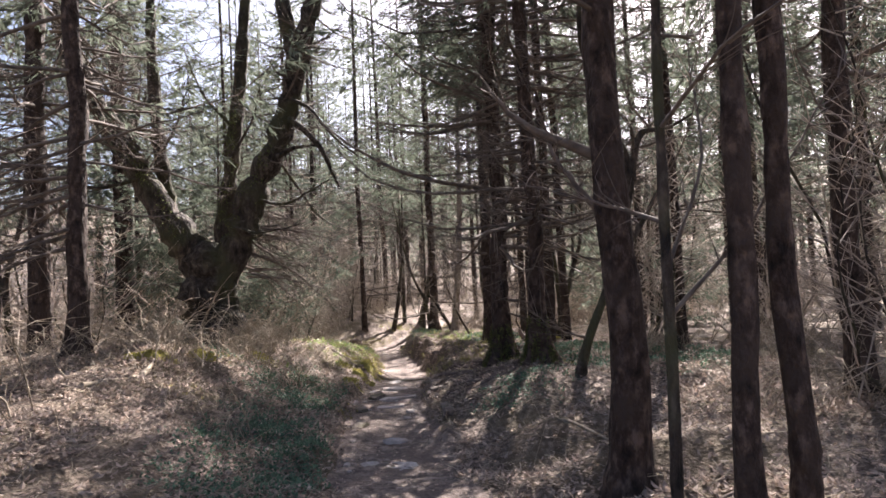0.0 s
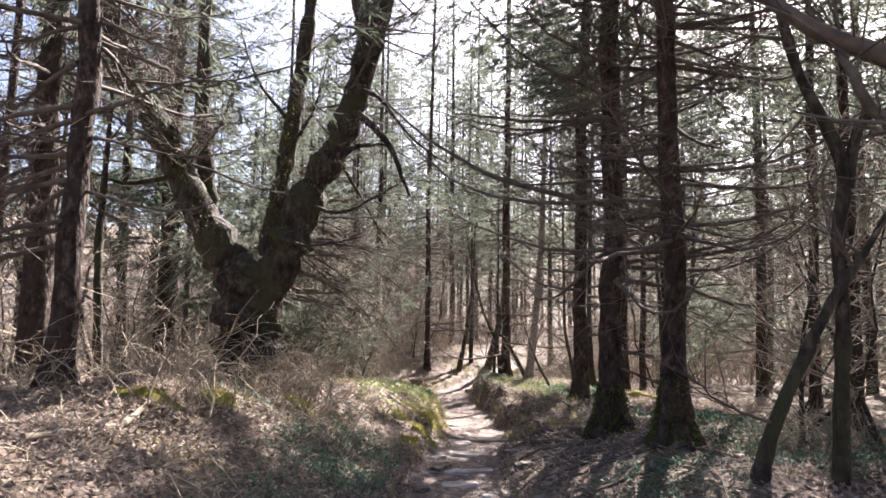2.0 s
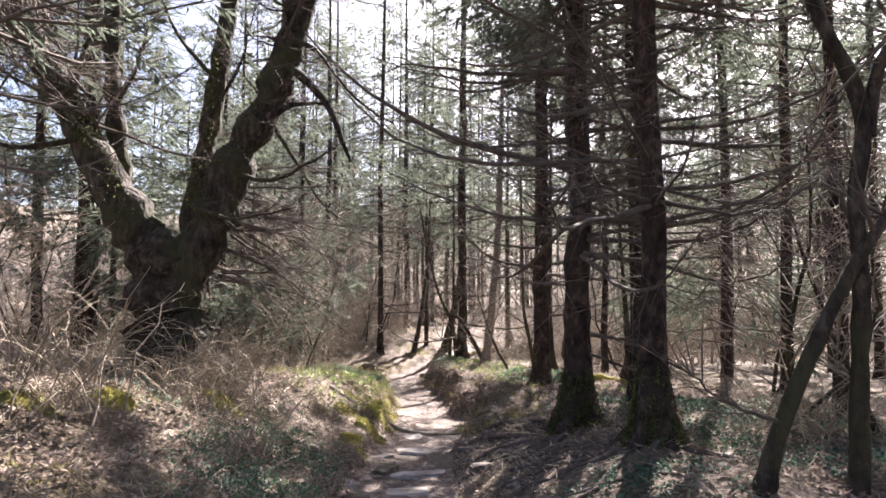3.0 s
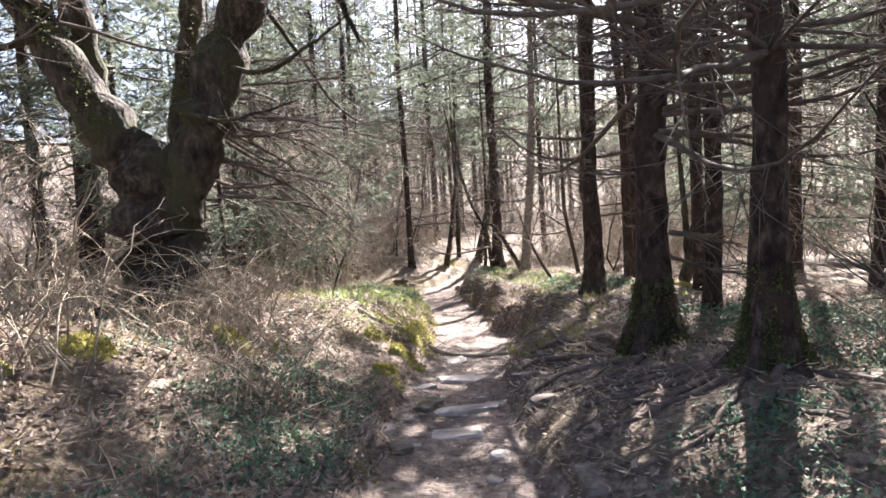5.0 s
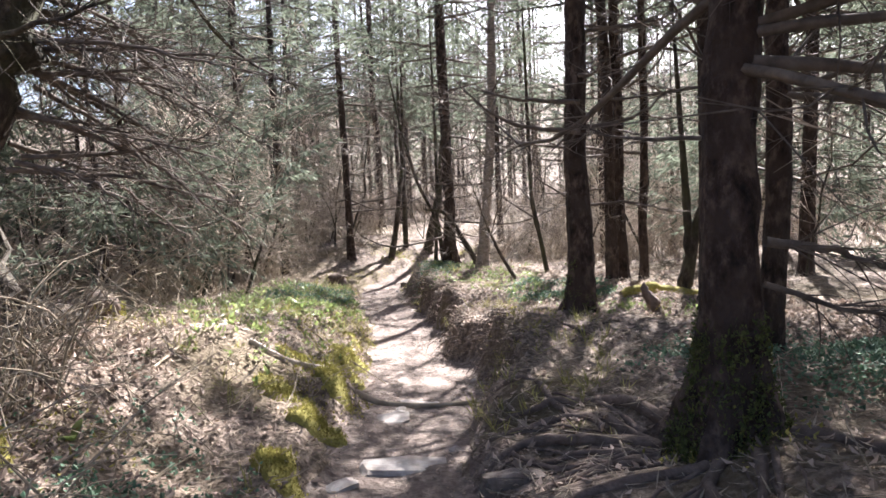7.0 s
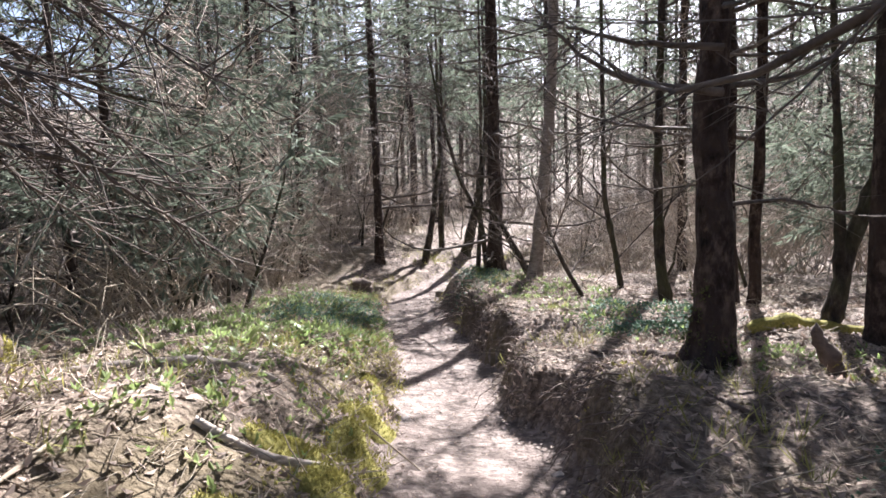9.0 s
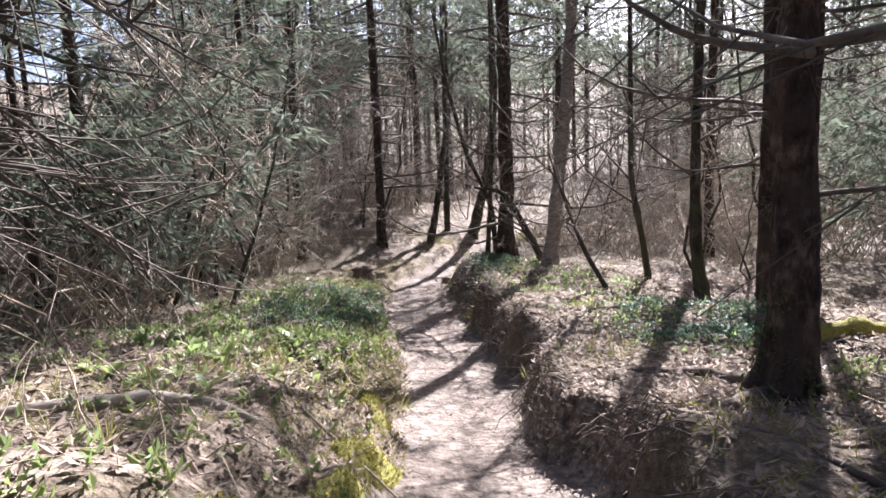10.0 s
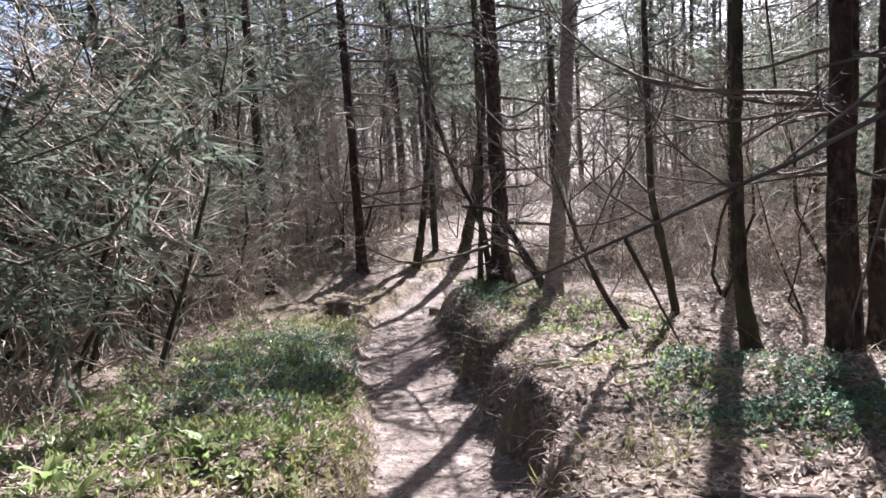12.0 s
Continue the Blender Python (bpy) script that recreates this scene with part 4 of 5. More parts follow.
brambles = []
for k, (x, y) in enumerate(((-2.9, 7.6), (-2.4, 9.0), (-3.6, 8.8), (-2.7, 10.2))):
    c, f = bramble_parts(500 + k)
    brambles.append(plant("bramble_bush", (("cane", c), ("twig", f)), (CANE, CANE), x, y, "dry tangled brown bramble bush on the bank", "bush", "brambles on the bank"))
spots = scatter(21, (-4.6, -1.7), (5.8, 11.2), lambda x, y, o: o > 0.9 + 0.45 * (y > 9), (0.45, 0.85)) + scatter(36, (-8, -2.8), (11.5, 22), lambda x, y, o: o > 1.8 and not (x > -4.4 and y < 14.6), (0.8, 1.6)) + scatter(14, (1.9, 6), (5, 11), lambda x, y, o: o > 2.0, (0.5, 0.9)) + scatter(16, (-4.6, 2), (18.5, 28), lambda x, y, o: o > 0.9, (0.6, 1.2)) + scatter(8, (-6, -3.5), (3, 7), lambda x, y, o: True)
spots += [(-3.2, 9.5, 20, 0.75), (-2.75, 9.9, 100, 0.8), (-3.85, 9.6, 200, 0.7), (-4.3, 9.9, 300, 0.85), (-3.0, 10.2, 150, 0.75)]
stand("bramble_bush", brambles, spots, "", "", "")

stand("sapling", saplings, ((1.9, 18.2, 160, 0.8), (4.2, 15.3, 220, 0.7), (2.2, 17.0, 300, 0.6)), "", "", "")

# low brush that closes the wood between the trunks
brush = Soup()
for k in range(720):
    x, y = (rng.uniform(-24, 20), rng.uniform(0, 42)) if k < 520 else (rng.uniform(0, 10), rng.uniform(18.5, 32)) if k < 640 else (rng.uniform(-9, -3.6), rng.uniform(17, 30))
    o = float(land(x, y)[1])
    if o < (1.3 if y > 21 else 1.7 if k >= 520 else 3.4) or (y < 18.5 and -5.5 < x < 3.6) or (11 < y < 18.5 and 0 < x < 6.5):
        continue
    n, u = 12, np.linspace(0, 1, 5)
    az, ln = rng.uniform(0, 6.28, n), rng.uniform(0.8, 2.8, n)
    d = np.stack([np.cos(az), np.sin(az)], -1)
    p = np.concatenate([np.array((x, y)) + rng.normal(0, 0.3, (n, 1, 2)) + d[:, None] * (ln[:, None] * rng.uniform(0.3, 1.0, (n, 1)) * u ** 1.2)[..., None] + rng.normal(0, 0.05, (n, 5, 2)), height(x, y) + (ln[:, None] * (0.9 * u - rng.uniform(0.1, 0.6, n)[:, None] * u ** 2.4))[..., None]], -1)
    brush.tubes(p, 0.009 * (1 - 0.75 * u)[None] * rng.uniform(0.6, 1.3, (n, 1)), 3)
    m = 60
    j, g = rng.integers(0, n, m), rng.integers(1, 5, m)
    l2 = rng.uniform(0.15, 0.6, m)
    w = rng.normal(0, 0.7, (m, 3)) + (0, 0, 0.3)
    brush.tubes(p[j, g][:, None] + w[:, None] * (l2[:, None] * np.array([0, 1.0]))[..., None], np.tile([0.005, 0.002], (m, 1)), 3)
tagged(new("undergrowth", brush.mesh("undergrowth", TWIG)), "bare tangled grey-brown undergrowth between the trees", "undergrowth", kind="stuff")

# far woods beyond the thicket, too many to count
far = [sapling_parts(600 + k, 9.0) for k in range(3)]
wood = Soup()
for k in range(150):
    a = rng.uniform(-1.9, 1.9)
    d = rng.uniform(24, 62)
    x, y = -1 + d * math.sin(a), 8 + d * math.cos(a)
    if abs(float(land(x, y)[1])) < 1.0 and y < 40:
        continue
    z, turn, sc = height(x, y) - 0.05, rng.uniform(0, 6.28), rng.uniform(0.8, 1.5)
    w, f = far[k % 3]
    for s in (w, f):
        v, q = turned(s, (0, 0, 0), turn, 0.0, 1)
        wood.add(v * (sc * 1.15, sc * 1.15, sc) + (x, y, z), q)
tagged(new("far_woods", wood.mesh("far_woods", TWIG)), "grey-brown bare woods in the distance", "woods", kind="stuff")
# woods of the far hillside; their grey colour stands in for haze
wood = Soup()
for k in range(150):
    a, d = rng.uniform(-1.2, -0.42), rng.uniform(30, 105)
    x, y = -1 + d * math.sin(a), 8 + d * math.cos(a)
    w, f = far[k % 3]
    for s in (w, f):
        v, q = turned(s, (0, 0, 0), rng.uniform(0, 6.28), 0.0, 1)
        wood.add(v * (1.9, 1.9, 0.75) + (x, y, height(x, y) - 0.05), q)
tagged(new("hillside_woods", wood.mesh("hillside_woods", HAZED_WOOD)), "bare woods on the far hillside, distance haze in their pale grey colour", "woods", kind="stuff")
wood, needles = Soup(), Soup()
for k in range(230):
    a, d = rng.uniform(-1.7, 1.7), rng.uniform(31, 62)
    x, y = -1 + d * math.sin(a), 8 + d * math.cos(a)
    if -1.0 < a < -0.52 or (abs(0.927 * x - 0.375 * y + 10.3) < 2.0 and y < 48):       # the valley, and the sun's way to the bend
        continue
    z, h = height(x, y), rng.uniform(14, 22)
    wood.tubes([[(x, y, z - 0.1), (x, y, z + h * 0.5), (x, y, z + h)]], [[0.09, 0.06, 0.012]], 5)
    m = 720
    f = rng.random(m) ** 0.8
    az = rng.uniform(0, 6.28, m)
    rad = (0.3 + 2.2 * (1 - f)) * np.sqrt(rng.random(m))
    c = np.stack([x + rad * np.cos(az), y + rad * np.sin(az), z + 1.5 + f * (h - 1.5) - rad * 0.3], -1)
    along = np.stack([np.cos(az), np.sin(az), -0.4 + 0.4 * rng.normal(size=m)], -1) * rng.uniform(0.3, 0.7, (m, 1))
    needles.leaves(c, along, rng.normal(0, 0.07, (m, 3)))
tagged(new("far_conifer_trunks", wood.mesh("far_conifer_trunks", BARK)), "dark trunks of the distant conifer wood", "woods", kind="stuff")
tagged(new("far_conifer_foliage", needles.mesh("far_conifer_foliage", NEEDLE)), "grey-green foliage of the distant conifer wood", "woods", kind="stuff")

# ---- stones, logs and stumps ----


def stone(name, x, y, length, width, tall, turn, label, seed, material=None):
    """A worn, flat, uneven stone sunk into the path."""
    r = np.random.default_rng(seed)
    bm = bmesh.new()
    bmesh.ops.create_cube(bm, size=1)
    bmesh.ops.subdivide_edges(bm, edges=bm.edges[:], cuts=3, use_grid_fill=True)
    for v in bm.verts:
        c = v.co.normalized() * 0.62
        v.co = v.co * 0.55 + c * 0.45
        v.co.x *= length * (1 + 0.25 * noise.noise(v.co * 3 + Vector((seed, 0, 0))))
        v.co.y *= width * (1 + 0.35 * noise.noise(v.co * 4 + Vector((0, seed, 0))))
        v.co.z = v.co.z * tall + 0.02 * noise.noise(v.co * 9 + Vector((seed, seed, 0)))
    me = bpy.data.meshes.new(name)
    bm.to_mesh(me)
    bm.free()
    me.materials.append(material or STONE)
    ob = new(name, me)
    ob.matrix_basis = pose(x, y, height(x, y) - tall * 0.12, r.uniform(-4, 4), r.uniform(-4, 4), turn)
    return tagged(ob, label, "stone", "stones of the path")


for k, (x, y, a, b, h, turn) in enumerate(((-0.93, 11.2, 0.26, 0.2, 0.06, 10), (-0.75, 10.25, 0.52, 0.2, 0.09, 4), (-0.7, 9.25, 0.5, 0.14, 0.1, 12), (-0.76, 8.75, 0.36, 0.22, 0.08, 8), (-1.22, 8.6, 0.17, 0.12, 0.09, 40),
                                          (-0.75, 11.6, 0.3, 0.12, 0.06, -8), (-1.1, 10.0, 0.2, 0.12, 0.06, 30), (-0.45, 8.3, 0.16, 0.1, 0.05, 70), (-0.5, 6.9, 0.3, 0.16, 0.06, 15), (-0.4, 6.0, 0.26, 0.14, 0.05, -20))):
    stone("flat_stone" if a > 0.2 else "stone", x, y, a, b, h, turn, "pale worn flat stone set in the dirt path" if a > 0.2 else "small pale stone lying on the dirt path", k)
for k, (x, y, a, b, h, turn) in enumerate(((-1.0, 9.35, 0.3, 0.16, 0.1, 70), (-1.08, 8.45, 0.26, 0.15, 0.1, 110), (-0.98, 7.6, 0.32, 0.15, 0.09, 80), (-0.1, 8.9, 0.34, 0.12, 0.12, 20), (-0.2, 9.7, 0.3, 0.1, 0.12, 5), (-0.02, 7.5, 0.28, 0.12, 0.1, 95), (-1.4, 20.9, 0.4, 0.26, 0.26, 60))):
    stone("edge_stone", x, y, a, b, h, turn, "dark earth-stained stone at the edge of the path", 20 + k, DARKSTONE)
for k in range(60):
    y = rng.uniform(3, 21)
    x = np.interp(y, edge_y, edge_l) + rng.uniform(0.05, 0.95) * (np.interp(y, edge_y, edge_r) - np.interp(y, edge_y, edge_l))
    s = rng.uniform(0.02, 0.07)
    stone("pebble", x, y, s * 1.5, s, s * 0.6, rng.uniform(0, 360), "small pebble pressed into the dirt path", 40 + k)


def log(name, pts, material, label, moss=0, seed=0, category="log"):
    """A fallen stick or log lying on the ground through (x, y, radius) stations."""
    p = np.array([(x, y, height(x, y) + g * 0.7, g) for x, y, g in pts])
    top = new(name)
    top.matrix_basis = pose(*p[0, :3])
    q = p - np.array((*p[0, :3], 0))
    part("wood", limb_mesh("wood", q, material, 9, seed=seed, knob=0.08, step=0.08, rugged=0.3), top)
    for e, f in ((0, 1), (-1, -2)):
        d = q[e, :3] - q[f, :3]
        d = d / np.linalg.norm(d)
        side = np.cross(d, (0, 0, 1))
        side /= np.linalg.norm(side)
        up = np.cross(side, d)
        ang = np.arange(8) * 2 * np.pi / 8
        ring = q[e, :3] - d * 0.006 + (side * np.cos(ang)[:, None] + up * np.sin(ang)[:, None]) * q[e, 3] * 0.98
        part("cut_end", Soup().add(ring, [(0, 1, 2, 3), (0, 3, 4, 7), (4, 5, 6, 7)]).mesh("cut_end", CANE, False), top)
    return tagged(top, label, category)


log("fallen_log", ((-2.95, 12.0, 0.03), (-2.6, 12.12, 0.036), (-2.3, 12.25, 0.038), (-2.05, 12.35, 0.024), (-1.9, 12.38, 0.014)), PALEWOOD, "pale fallen log among leaves on the bank", seed=1)
log("fallen_branch", ((-1.5, 11.7, 0.02), (-1.1, 11.55, 0.024), (-0.7, 11.5, 0.02), (-0.2, 11.45, 0.012)), CANE, "thin dead branch lying across the dirt path", seed=2)
log("fallen_branch", ((-3.2, 6.2, 0.028), (-3.0, 6.9, 0.025), (-3.1, 7.5, 0.02), (-3.4, 8.1, 0.014)), CANE, "long dry broken branch lying on the bank", seed=3)
log("fallen_branch", ((-1.95, 11.35, 0.018), (-1.7, 11.4, 0.022), (-1.4, 11.5, 0.016)), PALEWOOD, "short pale stick on the mossy bank", seed=4)
log("mossy_log", ((1.5, 14.2, 0.045), (1.85, 14.3, 0.07), (2.3, 14.4, 0.06), (2.6, 14.4, 0.04)), MOSS, "moss-covered rotten log behind the conifer", seed=5)
log("fallen_log", ((-0.7, 15.85, 0.04), (-0.35, 15.9, 0.05), (0.1, 15.95, 0.03)), PALEWOOD, "pale sunlit log lying on the bank edge", seed=6)
for k in range(46):
    x, y = rng.uniform(-5, 3.2), rng.uniform(3, 21)
    if land(x, y)[1] < 0.15:
        continue
    a, ln, g = rng.uniform(0, 6.28), rng.uniform(0.4, 1.3), rng.uniform(0.006, 0.016)
    dx, dy = math.cos(a) * ln, math.sin(a) * ln
    bend = rng.normal(0, 0.08, 2)
    log("stick", ((x, y, g), (x + dx / 2 + bend[0], y + dy / 2 + bend[1], g), (x + dx, y + dy, g * 0.5)), CANE if k % 3 else ROOT, "thin dry stick lying on the leaf litter", seed=60 + k, category="stick")


def stump(x, y, g, tall, label, seed, turn=0.0, mossy=True):
    top = new("tree_stump")
    top.matrix_basis = pose(x, y, height(x, y) - 0.03)
    r = np.random.default_rng(seed)
    part("wood", limb_mesh("wood", ((0, 0, 0, g * 1.1), (turn * 0.3, 0, tall * 0.4, g), (turn, 0, tall * 0.8, g * 0.85), (turn, 0, tall * 0.93, g * 0.7), (turn, 0.01, tall, g * 0.3), (turn, 0.01, tall + 0.01, g * 0.02)), ROOT, 12, 0.0, seed=seed, knob=0.12, step=0.03, rugged=0.15), top)
    if mossy:
        m = Soup()
        for _ in range(int(700 * g)):
            a, h = r.uniform(0, 6.28), r.uniform(0, tall * 0.6)
            c = np.array((math.cos(a) * g * 1.05 + turn * 0.75 * h / tall, math.sin(a) * g * 1.05, h))
            m.leaves(c + r.normal(0, 0.012, (10, 3)), r.normal(0, 0.009, (10, 3)) + (0, 0, 0.01), r.normal(0, 0.009, (10, 3)))
        part("moss", m.mesh("moss", MOSS), top, None, "bright green moss")["kind"] = "stuff"
    return tagged(top, label, "stump")


stump(-2.85, 20.2, 0.2, 0.28, "low dark rotten stump at the path bend", 1, mossy=False)
stump(1.5, 12.75, 0.05, 0.4, "slim leaning mossy stump on the forest floor", 2, turn=-0.16)
stump(1.62, 12.7, 0.035, 0.16, "small mossy broken stump among leaves", 3)
stump(-3.2, 11.7, 0.14, 0.3, "round moss-covered stump on the bank", 4)

# ---- leafy plants of the bank ----
leafy = []
for k in range(4):
    top = new("woodland_plant")
    x, y = ((-2.4, 13.2), (-2.75, 13.6), (-2.2, 14.0), (-2.9, 12.9))[k]
    top.matrix_basis = pose(x, y, height(x, y) - 0.005)
    for j in range(7):
        a, ln, up = rng.uniform(0, 6.28), rng.uniform(0.09, 0.19), rng.uniform(0.5, 1.5)
        u = np.linspace(0, 1, 5)
        d, side = np.array((math.cos(a), math.sin(a), 0)), np.array((-math.sin(a), math.cos(a), 0))
        mid = d * (u ** 1.2)[:, None] * ln * 0.75 + np.outer(ln * up * (u - 0.45 * u ** 2.2), (0, 0, 1))
        w = ln * 0.19 * np.sin(np.pi * np.clip(u * 0.9 + 0.08, 0, 1))
        v = np.concatenate([mid - side * w[:, None] + (0, 0, 0.006), mid, mid + side * w[:, None] + (0, 0, 0.006)])
        q = [(i, i + 1, i + 6, i + 5) for i in range(4)] + [(i + 5, i + 6, i + 11, i + 10) for i in range(4)]
        part("leaf", Soup().add(v, q).mesh("leaf", GREENLEAF), top)
    leafy.append(tagged(top, "fresh green leafy plant growing through dry litter", "plant", "leafy plants on the bank"))
spots = scatter(120, (-3.7, -1.65), (12.4, 15.4), lambda x, y, o: o > 0.25 and (lattice(x, y, 0.6, 44) > 0.4), (0.4, 0.85), 0.08) + scatter(16, (0.4, 1.8), (12.6, 15.4), lambda x, y, o: o > 0.6, (0.3, 0.7), 0.15) + scatter(10, (-2.3, -1.5), (8.5, 11.8), lambda x, y, o: o > 0.2, (0.3, 0.7), 0.2)
stand("woodland_plant", leafy, spots, "", "", "")

# ---- moss cushions on the edge of the bank ----


def moss_mound(x, y, rx, ry, tall, turn, seed):
    """A soft lumpy cushion of moss draped over the ground, with a nap of short shoots."""
    r = np.random.default_rng(seed)
    rad, ang = np.linspace(0.02, 1, 10), np.arange(22) * 2 * np.pi / 22
    edge = 1 + 0.22 * np.sin(2 * ang + r.uniform(0, 6)) + 0.12 * np.sin(5 * ang + r.uniform(0, 6)) + r.normal(0, 0.05, 22)
    px, py = rx * rad[:, None] * edge * np.cos(ang), ry * rad[:, None] * edge * np.sin(ang)
    c, s = math.cos(turn), math.sin(turn)
    wx, wy = x + c * px - s * py, y + s * px + c * py
    dome = 0.6 * tall * np.sqrt(np.clip(1 - rad ** 2, 0, 1))[:, None] * (0.75 + 0.6 * lattice(wx, wy, 0.07, seed)) - 0.012 * (rad[:, None] > 0.95)
    base = height(x, y)
    v = np.stack([wx - x, wy - y, land(wx, wy)[0] - base + dome + 0.004], -1)
    i = np.arange(220).reshape(10, 22)
    j = np.roll(i, -1, 1)
    top = new("moss_cushion")
    top.matrix_basis = pose(x, y, base)
    pillow = Soup().add(v, np.stack([i[:-1], i[1:], j[1:], j[:-1]], -1))
    pillow.q.append(np.array([(0, 1, 2, 3), (0, 3, 4, 21), (4, 5, 20, 21), (5, 6, 19, 20), (6, 7, 18, 19), (7, 8, 17, 18), (8, 9, 16, 17), (9, 10, 15, 16), (10, 11, 14, 15), (11, 12, 13, 14)]))
    part("pillow", pillow.mesh("pillow", MOSS), top)
    at = v.reshape(-1, 3)[r.integers(0, 200, 1500)] + r.normal(0, 0.012, (1500, 3)) * (1, 1, 0.3)
    nap = Soup().leaves(at, r.normal(0, 0.007, (1500, 3)) + (0, 0, 0.014), r.normal(0, 0.006, (1500, 3)))
    tagged(part("nap", nap.mesh("nap", MOSS), top), kind="stuff")
    return tagged(top, "soft yellow-green moss cushion on the bank edge", "moss", "moss cushions on the bank")


for k, (x, y, rx, ry, h) in enumerate(((-1.4, 12.05, 0.14, 0.26, 0.1), (-1.62, 11.65, 0.2, 0.15, 0.08), (-1.45, 12.75, 0.13, 0.22, 0.08), (-1.36, 11.3, 0.15, 0.2, 0.09), (-1.55, 13.5, 0.12, 0.24, 0.08),
                                       (-1.32, 10.6, 0.13, 0.2, 0.09), (-1.6, 10.9, 0.2, 0.15, 0.07), (-1.4, 9.9, 0.14, 0.18, 0.08), (-2.5, 9.3, 0.22, 0.14, 0.1), (-2.85, 8.1, 0.2, 0.16, 0.1), (-3.2, 7.5, 0.24, 0.18, 0.09), (-0.45, 15.6, 0.16, 0.1, 0.05))):
    moss_mound(x, y, rx, ry, h, 0.4 * math.sin(k * 2.1), 800 + k)

# ---- litter, ivy, moss and grass ----


def cover(name, n, density, size, material, label, category, upright, aspect, seed, xr=(-5.5, 4.5), yr=(1.5, 24), lift=0.006, cut=0.0, clump=1):
    """Loose leaves strewn where density(x, y, out) allows; upright: how far they stand up."""
    r = np.random.default_rng(seed)
    x, y = r.uniform(*xr, n * 6), yr[0] + (yr[1] - yr[0]) * r.random(n * 6)
    z, out = land(x, y)
    keep = np.flatnonzero(r.random(n * 6) < density(x, y, out))[:n]
    keep = np.repeat(keep[:n // clump], clump)
    x, y, z = x[keep], y[keep], z[keep]
    m = len(keep)
    if clump > 1:
        x, y = x + r.normal(0, 0.015, m), y + r.normal(0, 0.015, m)
    az = r.uniform(0, 6.28, m)
    ln = r.uniform(*size, m)
    rise = np.abs(r.normal(0, 1, m)) * upright
    d = np.stack([np.cos(az), np.sin(az), rise], -1)
    d /= np.linalg.norm(d, axis=1, keepdims=True)
    c = np.stack([x, y, z + lift + r.random(m) * lift * 2 + (cut * r.random(m) if cut else 0)], -1)
    across = np.cross(d, np.stack([r.normal(0, 0.35, m), r.normal(0, 0.35, m), np.ones(m)], -1))
    across /= np.linalg.norm(across, axis=1, keepdims=True) + 1e-9
    s = Soup().leaves(c, d * ln[:, None], across * (ln * aspect)[:, None])
    return tagged(new(name, s.mesh(name, material, False)), label, category, kind="stuff")


def patchy(x, y, size, seed, level=0.5, sharp=6.0):
    return np.clip((lattice(x, y, size, seed) - level) * sharp, 0, 1)


def blot(x, y, cx, cy, rx, ry):
    return np.clip(1.4 - ((x - cx) / rx) ** 2 - ((y - cy) / ry) ** 2, 0, 1)


def green_at(x, y, out):
    d = 0.9 * blot(x, y, -2.5, 15.0, 0.9, 1.6) + blot(x, y, -2.9, 13.9, 1.1, 0.6) * 0.25 + 0.5 * blot(x, y, -2.9, 17.5, 1.0, 2.2) + 0.1 * blot(x, y, -2.1, 12.3, 0.8, 1.6)
    d = d + blot(x, y, 0.8, 14.7, 0.7, 0.7) * 0.3 + 0.25 * blot(x, y, 0.2, 17, 0.9, 1.6) + 0.25 * blot(x, y, 1.5, 13.2, 0.8, 0.7) + 0.3 * blot(x, y, -0.6, 19.3, 0.6, 0.9)
    return d * (out > 0.1) * (0.25 + 0.75 * patchy(x, y, 0.5, 31, 0.35))


def ivy_at(x, y, out):
    d = 0.7 * blot(x, y, -1.75, 8.0, 0.5, 1.7) + blot(x, y, -2.4, 9.2, 0.8, 1.2) * 0.15 + blot(x, y, 2.4, 8.9, 1.0, 2.0) * 0.5 + blot(x, y, 0.8, 7.2, 0.5, 0.6) * 0.5 + blot(x, y, -1.5, 5.6, 0.6, 1.2) * 0.6 + blot(x, y, 1.6, 10.6, 0.9, 1.0) * 0.6
    d = d + 0.9 * blot(x, y, -2.5, 16.6, 0.6, 2.0) + 0.8 * blot(x, y, 0.9, 14.8, 0.65, 0.8) + 0.6 * blot(x, y, -0.8, 18.9, 0.5, 1.2)
    return d * (out > 0.08) * (0.3 + 0.7 * patchy(x, y, 0.4, 33, 0.35))


def moss_at(x, y, out):
    left = (x < -0.9) & (out > -0.04) & (out < 0.55)
    d = left * ((y > 10.6) & (y < 16.5)) * patchy(x, y, 0.45, 35, 0.42)
    return d + 0.5 * blot(x, y, -1.95, 13.1, 0.55, 1.3) * patchy(x, y, 0.3, 39, 0.4) + 0.4 * left * (y > 7) * patchy(x, y, 0.5, 36, 0.6) + blot(x, y, -3.1, 11.6, 0.3, 0.3) + 0.5 * (blot(x, y, -2.9, 8.2, 0.4, 0.3) + blot(x, y, -2.3, 9.6, 0.3, 0.4) + blot(x, y, -2.6, 6.9, 0.25, 0.2)) + 0.8 * blot(x, y, 0.75, 9.45, 0.36, 0.3) + 0.5 * blot(x, y, 1.3, 8.4, 0.4, 0.3) + 0.3 * blot(x, y, 0.1, 11.9, 0.3, 0.5)


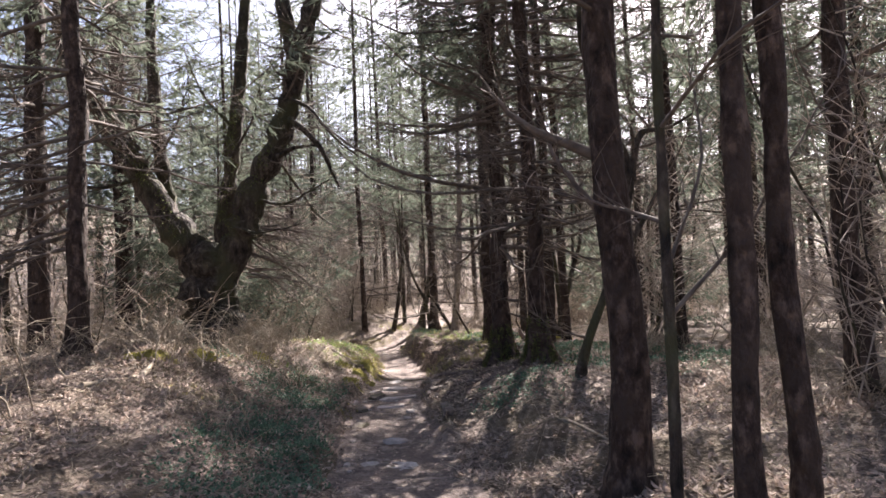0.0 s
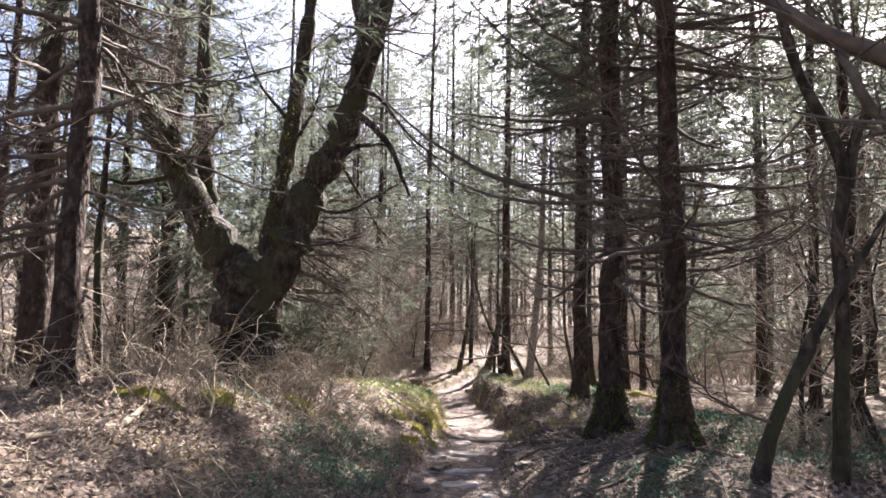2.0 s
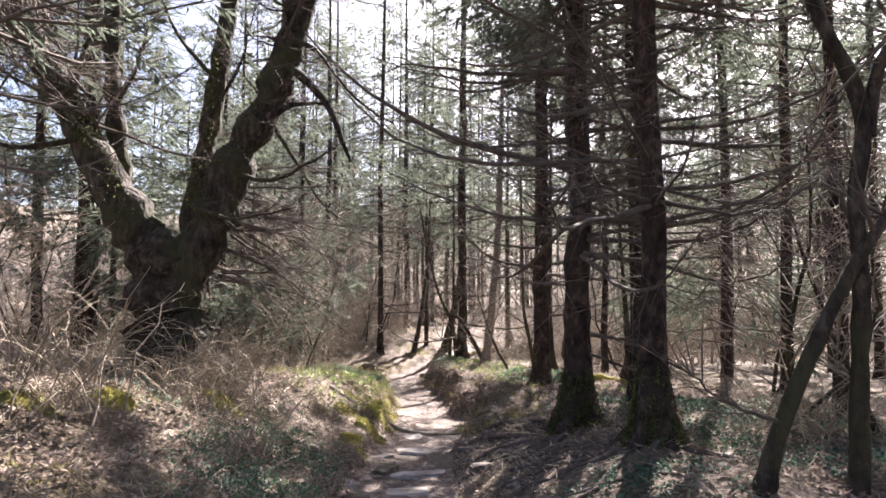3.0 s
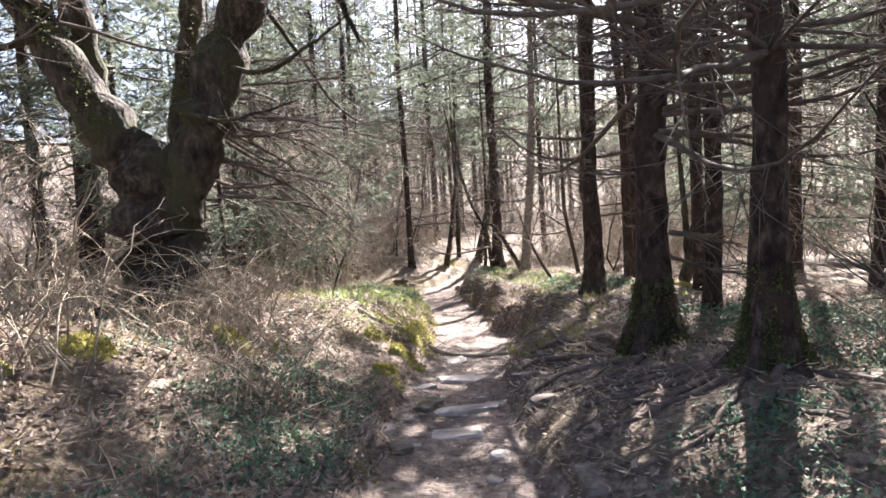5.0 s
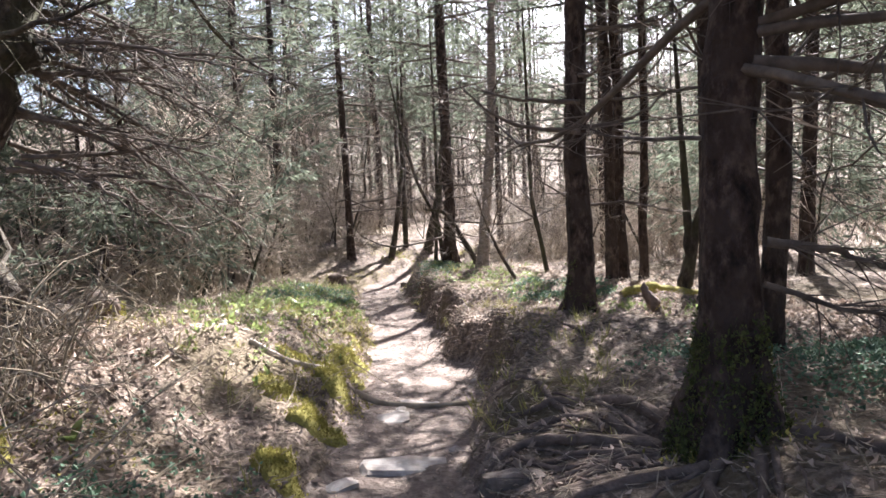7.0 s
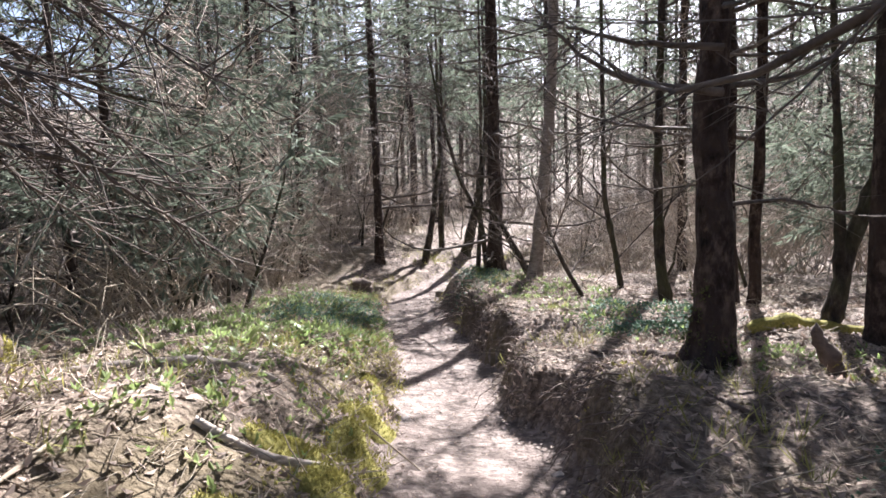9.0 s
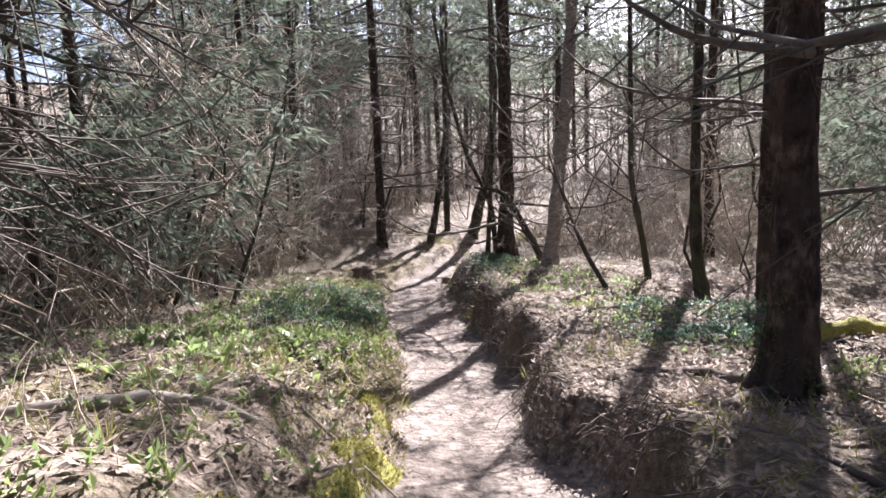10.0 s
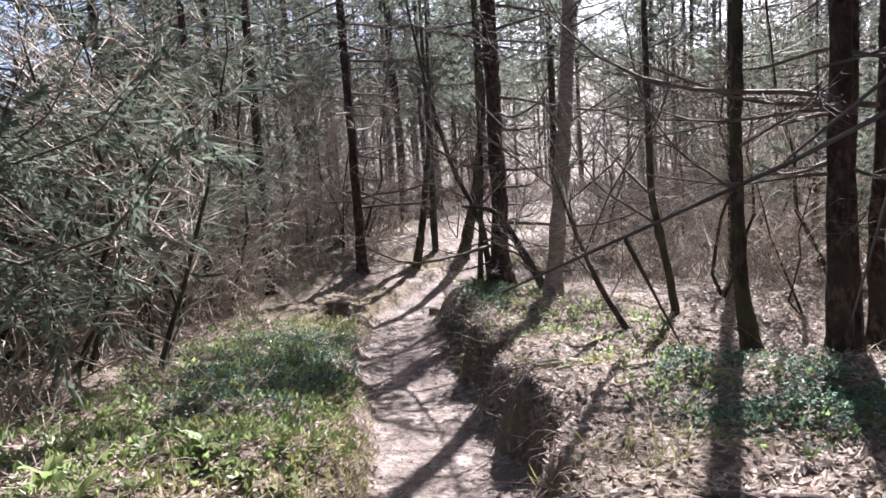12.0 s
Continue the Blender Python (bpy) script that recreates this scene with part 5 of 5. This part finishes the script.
cover("leaf_litter", 72000, lambda x, y, o: (o > 0.02) * (0.3 + 0.7 * patchy(x, y, 0.7, 21, 0.4)) * np.where(y > 14, 0.55, 1.0) * np.where((x > -0.6) & (y > 6.5) & (y < 10.9) & (x < 1.6), 0.3, 1.0), (0.022, 0.07), DRYLEAF, "brown dry leaves strewn over the forest floor", "leaves", 0.5, 0.5, 1, xr=(-4.8, 3.6), yr=(2.5, 19))
cover("leaf_scraps", 3500, lambda x, y, o: (o < 0) * 0.5 + (o > -0.18) * (o < 0.1) * 0.8, (0.012, 0.04), DRYLEAF, "scraps of dry leaf on the dirt path", "leaves", 0.3, 0.5, 2, xr=(-3, 1), yr=(3, 22))
cover("needle_litter", 32000, lambda x, y, o: (o > 0.0) * 0.8, (0.05, 0.16), CANE, "fallen needles and fine dry twigs", "litter", 0.25, 0.06, 3, lift=0.01)
cover("ivy_carpet", 44000, ivy_at, (0.018, 0.038), IVY, "dark green ivy creeping over the bank", "ivy", 0.7, 0.75, 4, cut=0.07, clump=3)
cover("woodland_greenery", 12500, green_at, (0.025, 0.075), GREENLEAF, "fresh green woodland leaves on the bank", "plants", 1.0, 0.42, 5, cut=0.035, clump=5)
cover("moss_carpet", 40000, moss_at, (0.012, 0.036), MOSS, "thin yellow-green moss along the path edge", "moss", 1.2, 0.5, 6, lift=0.012)
cover("grass_tuft", 4000, lambda x, y, o: (o > 0.02) * (o < 0.9) * patchy(x, y, 0.5, 37, 0.5) * (y > 9) + 0.2 * blot(x, y, -2.2, 12.2, 1, 1.8) + 0.5 * blot(x, y, -1.2, 24, 1.4, 1.5), (0.06, 0.17), GRASS, "thin yellow-green grass blades", "grass", 1.6, 0.05, 7, clump=9)

# dead stalks and bracken stems fallen every way over the floor
stalks = Soup()
n = 9000
x, y = rng.uniform(-5.2, 4.2, n), rng.uniform(2, 20, n)
z, out = land(x, y)
k = (out > 0.12) & (rng.random(n) < np.where(x < -0.8, 0.9, 0.5))
x, y, z = x[k], y[k], z[k]
n = len(x)
u = np.linspace(0, 1, 4)
az, ln, rise = rng.uniform(0, 6.28, n), rng.uniform(0.08, 0.42, n), np.abs(rng.normal(0, 0.3, n)) * np.where(x < -1, 1.6, 0.8)
p = np.stack([x[:, None] + np.cos(az)[:, None] * ln[:, None] * u, y[:, None] + np.sin(az)[:, None] * ln[:, None] * u, z[:, None] + 0.01 + (rise * ln)[:, None] * u], -1)
p[:, 1:] += rng.normal(0, 0.012, (n, 3, 3))
low = land(p[..., 0], p[..., 1])[0] + 0.008
p[..., 2] = np.maximum(p[..., 2], low)
stalks.tubes(p, rng.uniform(0.0015, 0.005, n)[:, None] * (1 - 0.6 * u), 3)
tagged(new("dead_stalks", stalks.mesh("dead_stalks", CANE)), "dry pale stalks lying over the leaf litter", "litter", kind="stuff")

# roots and fibres that hang from the undercut bank
hang = Soup()
n = 420
y = rng.uniform(11.2, 19.5, n)
x = np.interp(y, edge_y, edge_r) + ragged_right(y) + rng.uniform(0.05, 0.26, n)
u = np.linspace(0, 1, 5)
z0 = land(x, y)[0] + 0.01
reach, drop = rng.uniform(0.06, 0.3, n), rng.uniform(0.04, 0.24, n)
p = np.stack([x[:, None] - reach[:, None] * u, y[:, None] + rng.normal(0, 0.12, n)[:, None] * u, z0[:, None] + 0.03 * np.sin(u * 3) - drop[:, None] * u ** 2], -1)
p[:, 1:-1] += rng.normal(0, 0.012, (n, 3, 3))
hang.tubes(p, rng.uniform(0.0015, 0.0065, n)[:, None] * (1 - 0.7 * u), 4)
tagged(new("bank_roots", hang.mesh("bank_roots", ROOT)), "thin exposed roots hanging from the eroded path bank", "roots", kind="stuff")
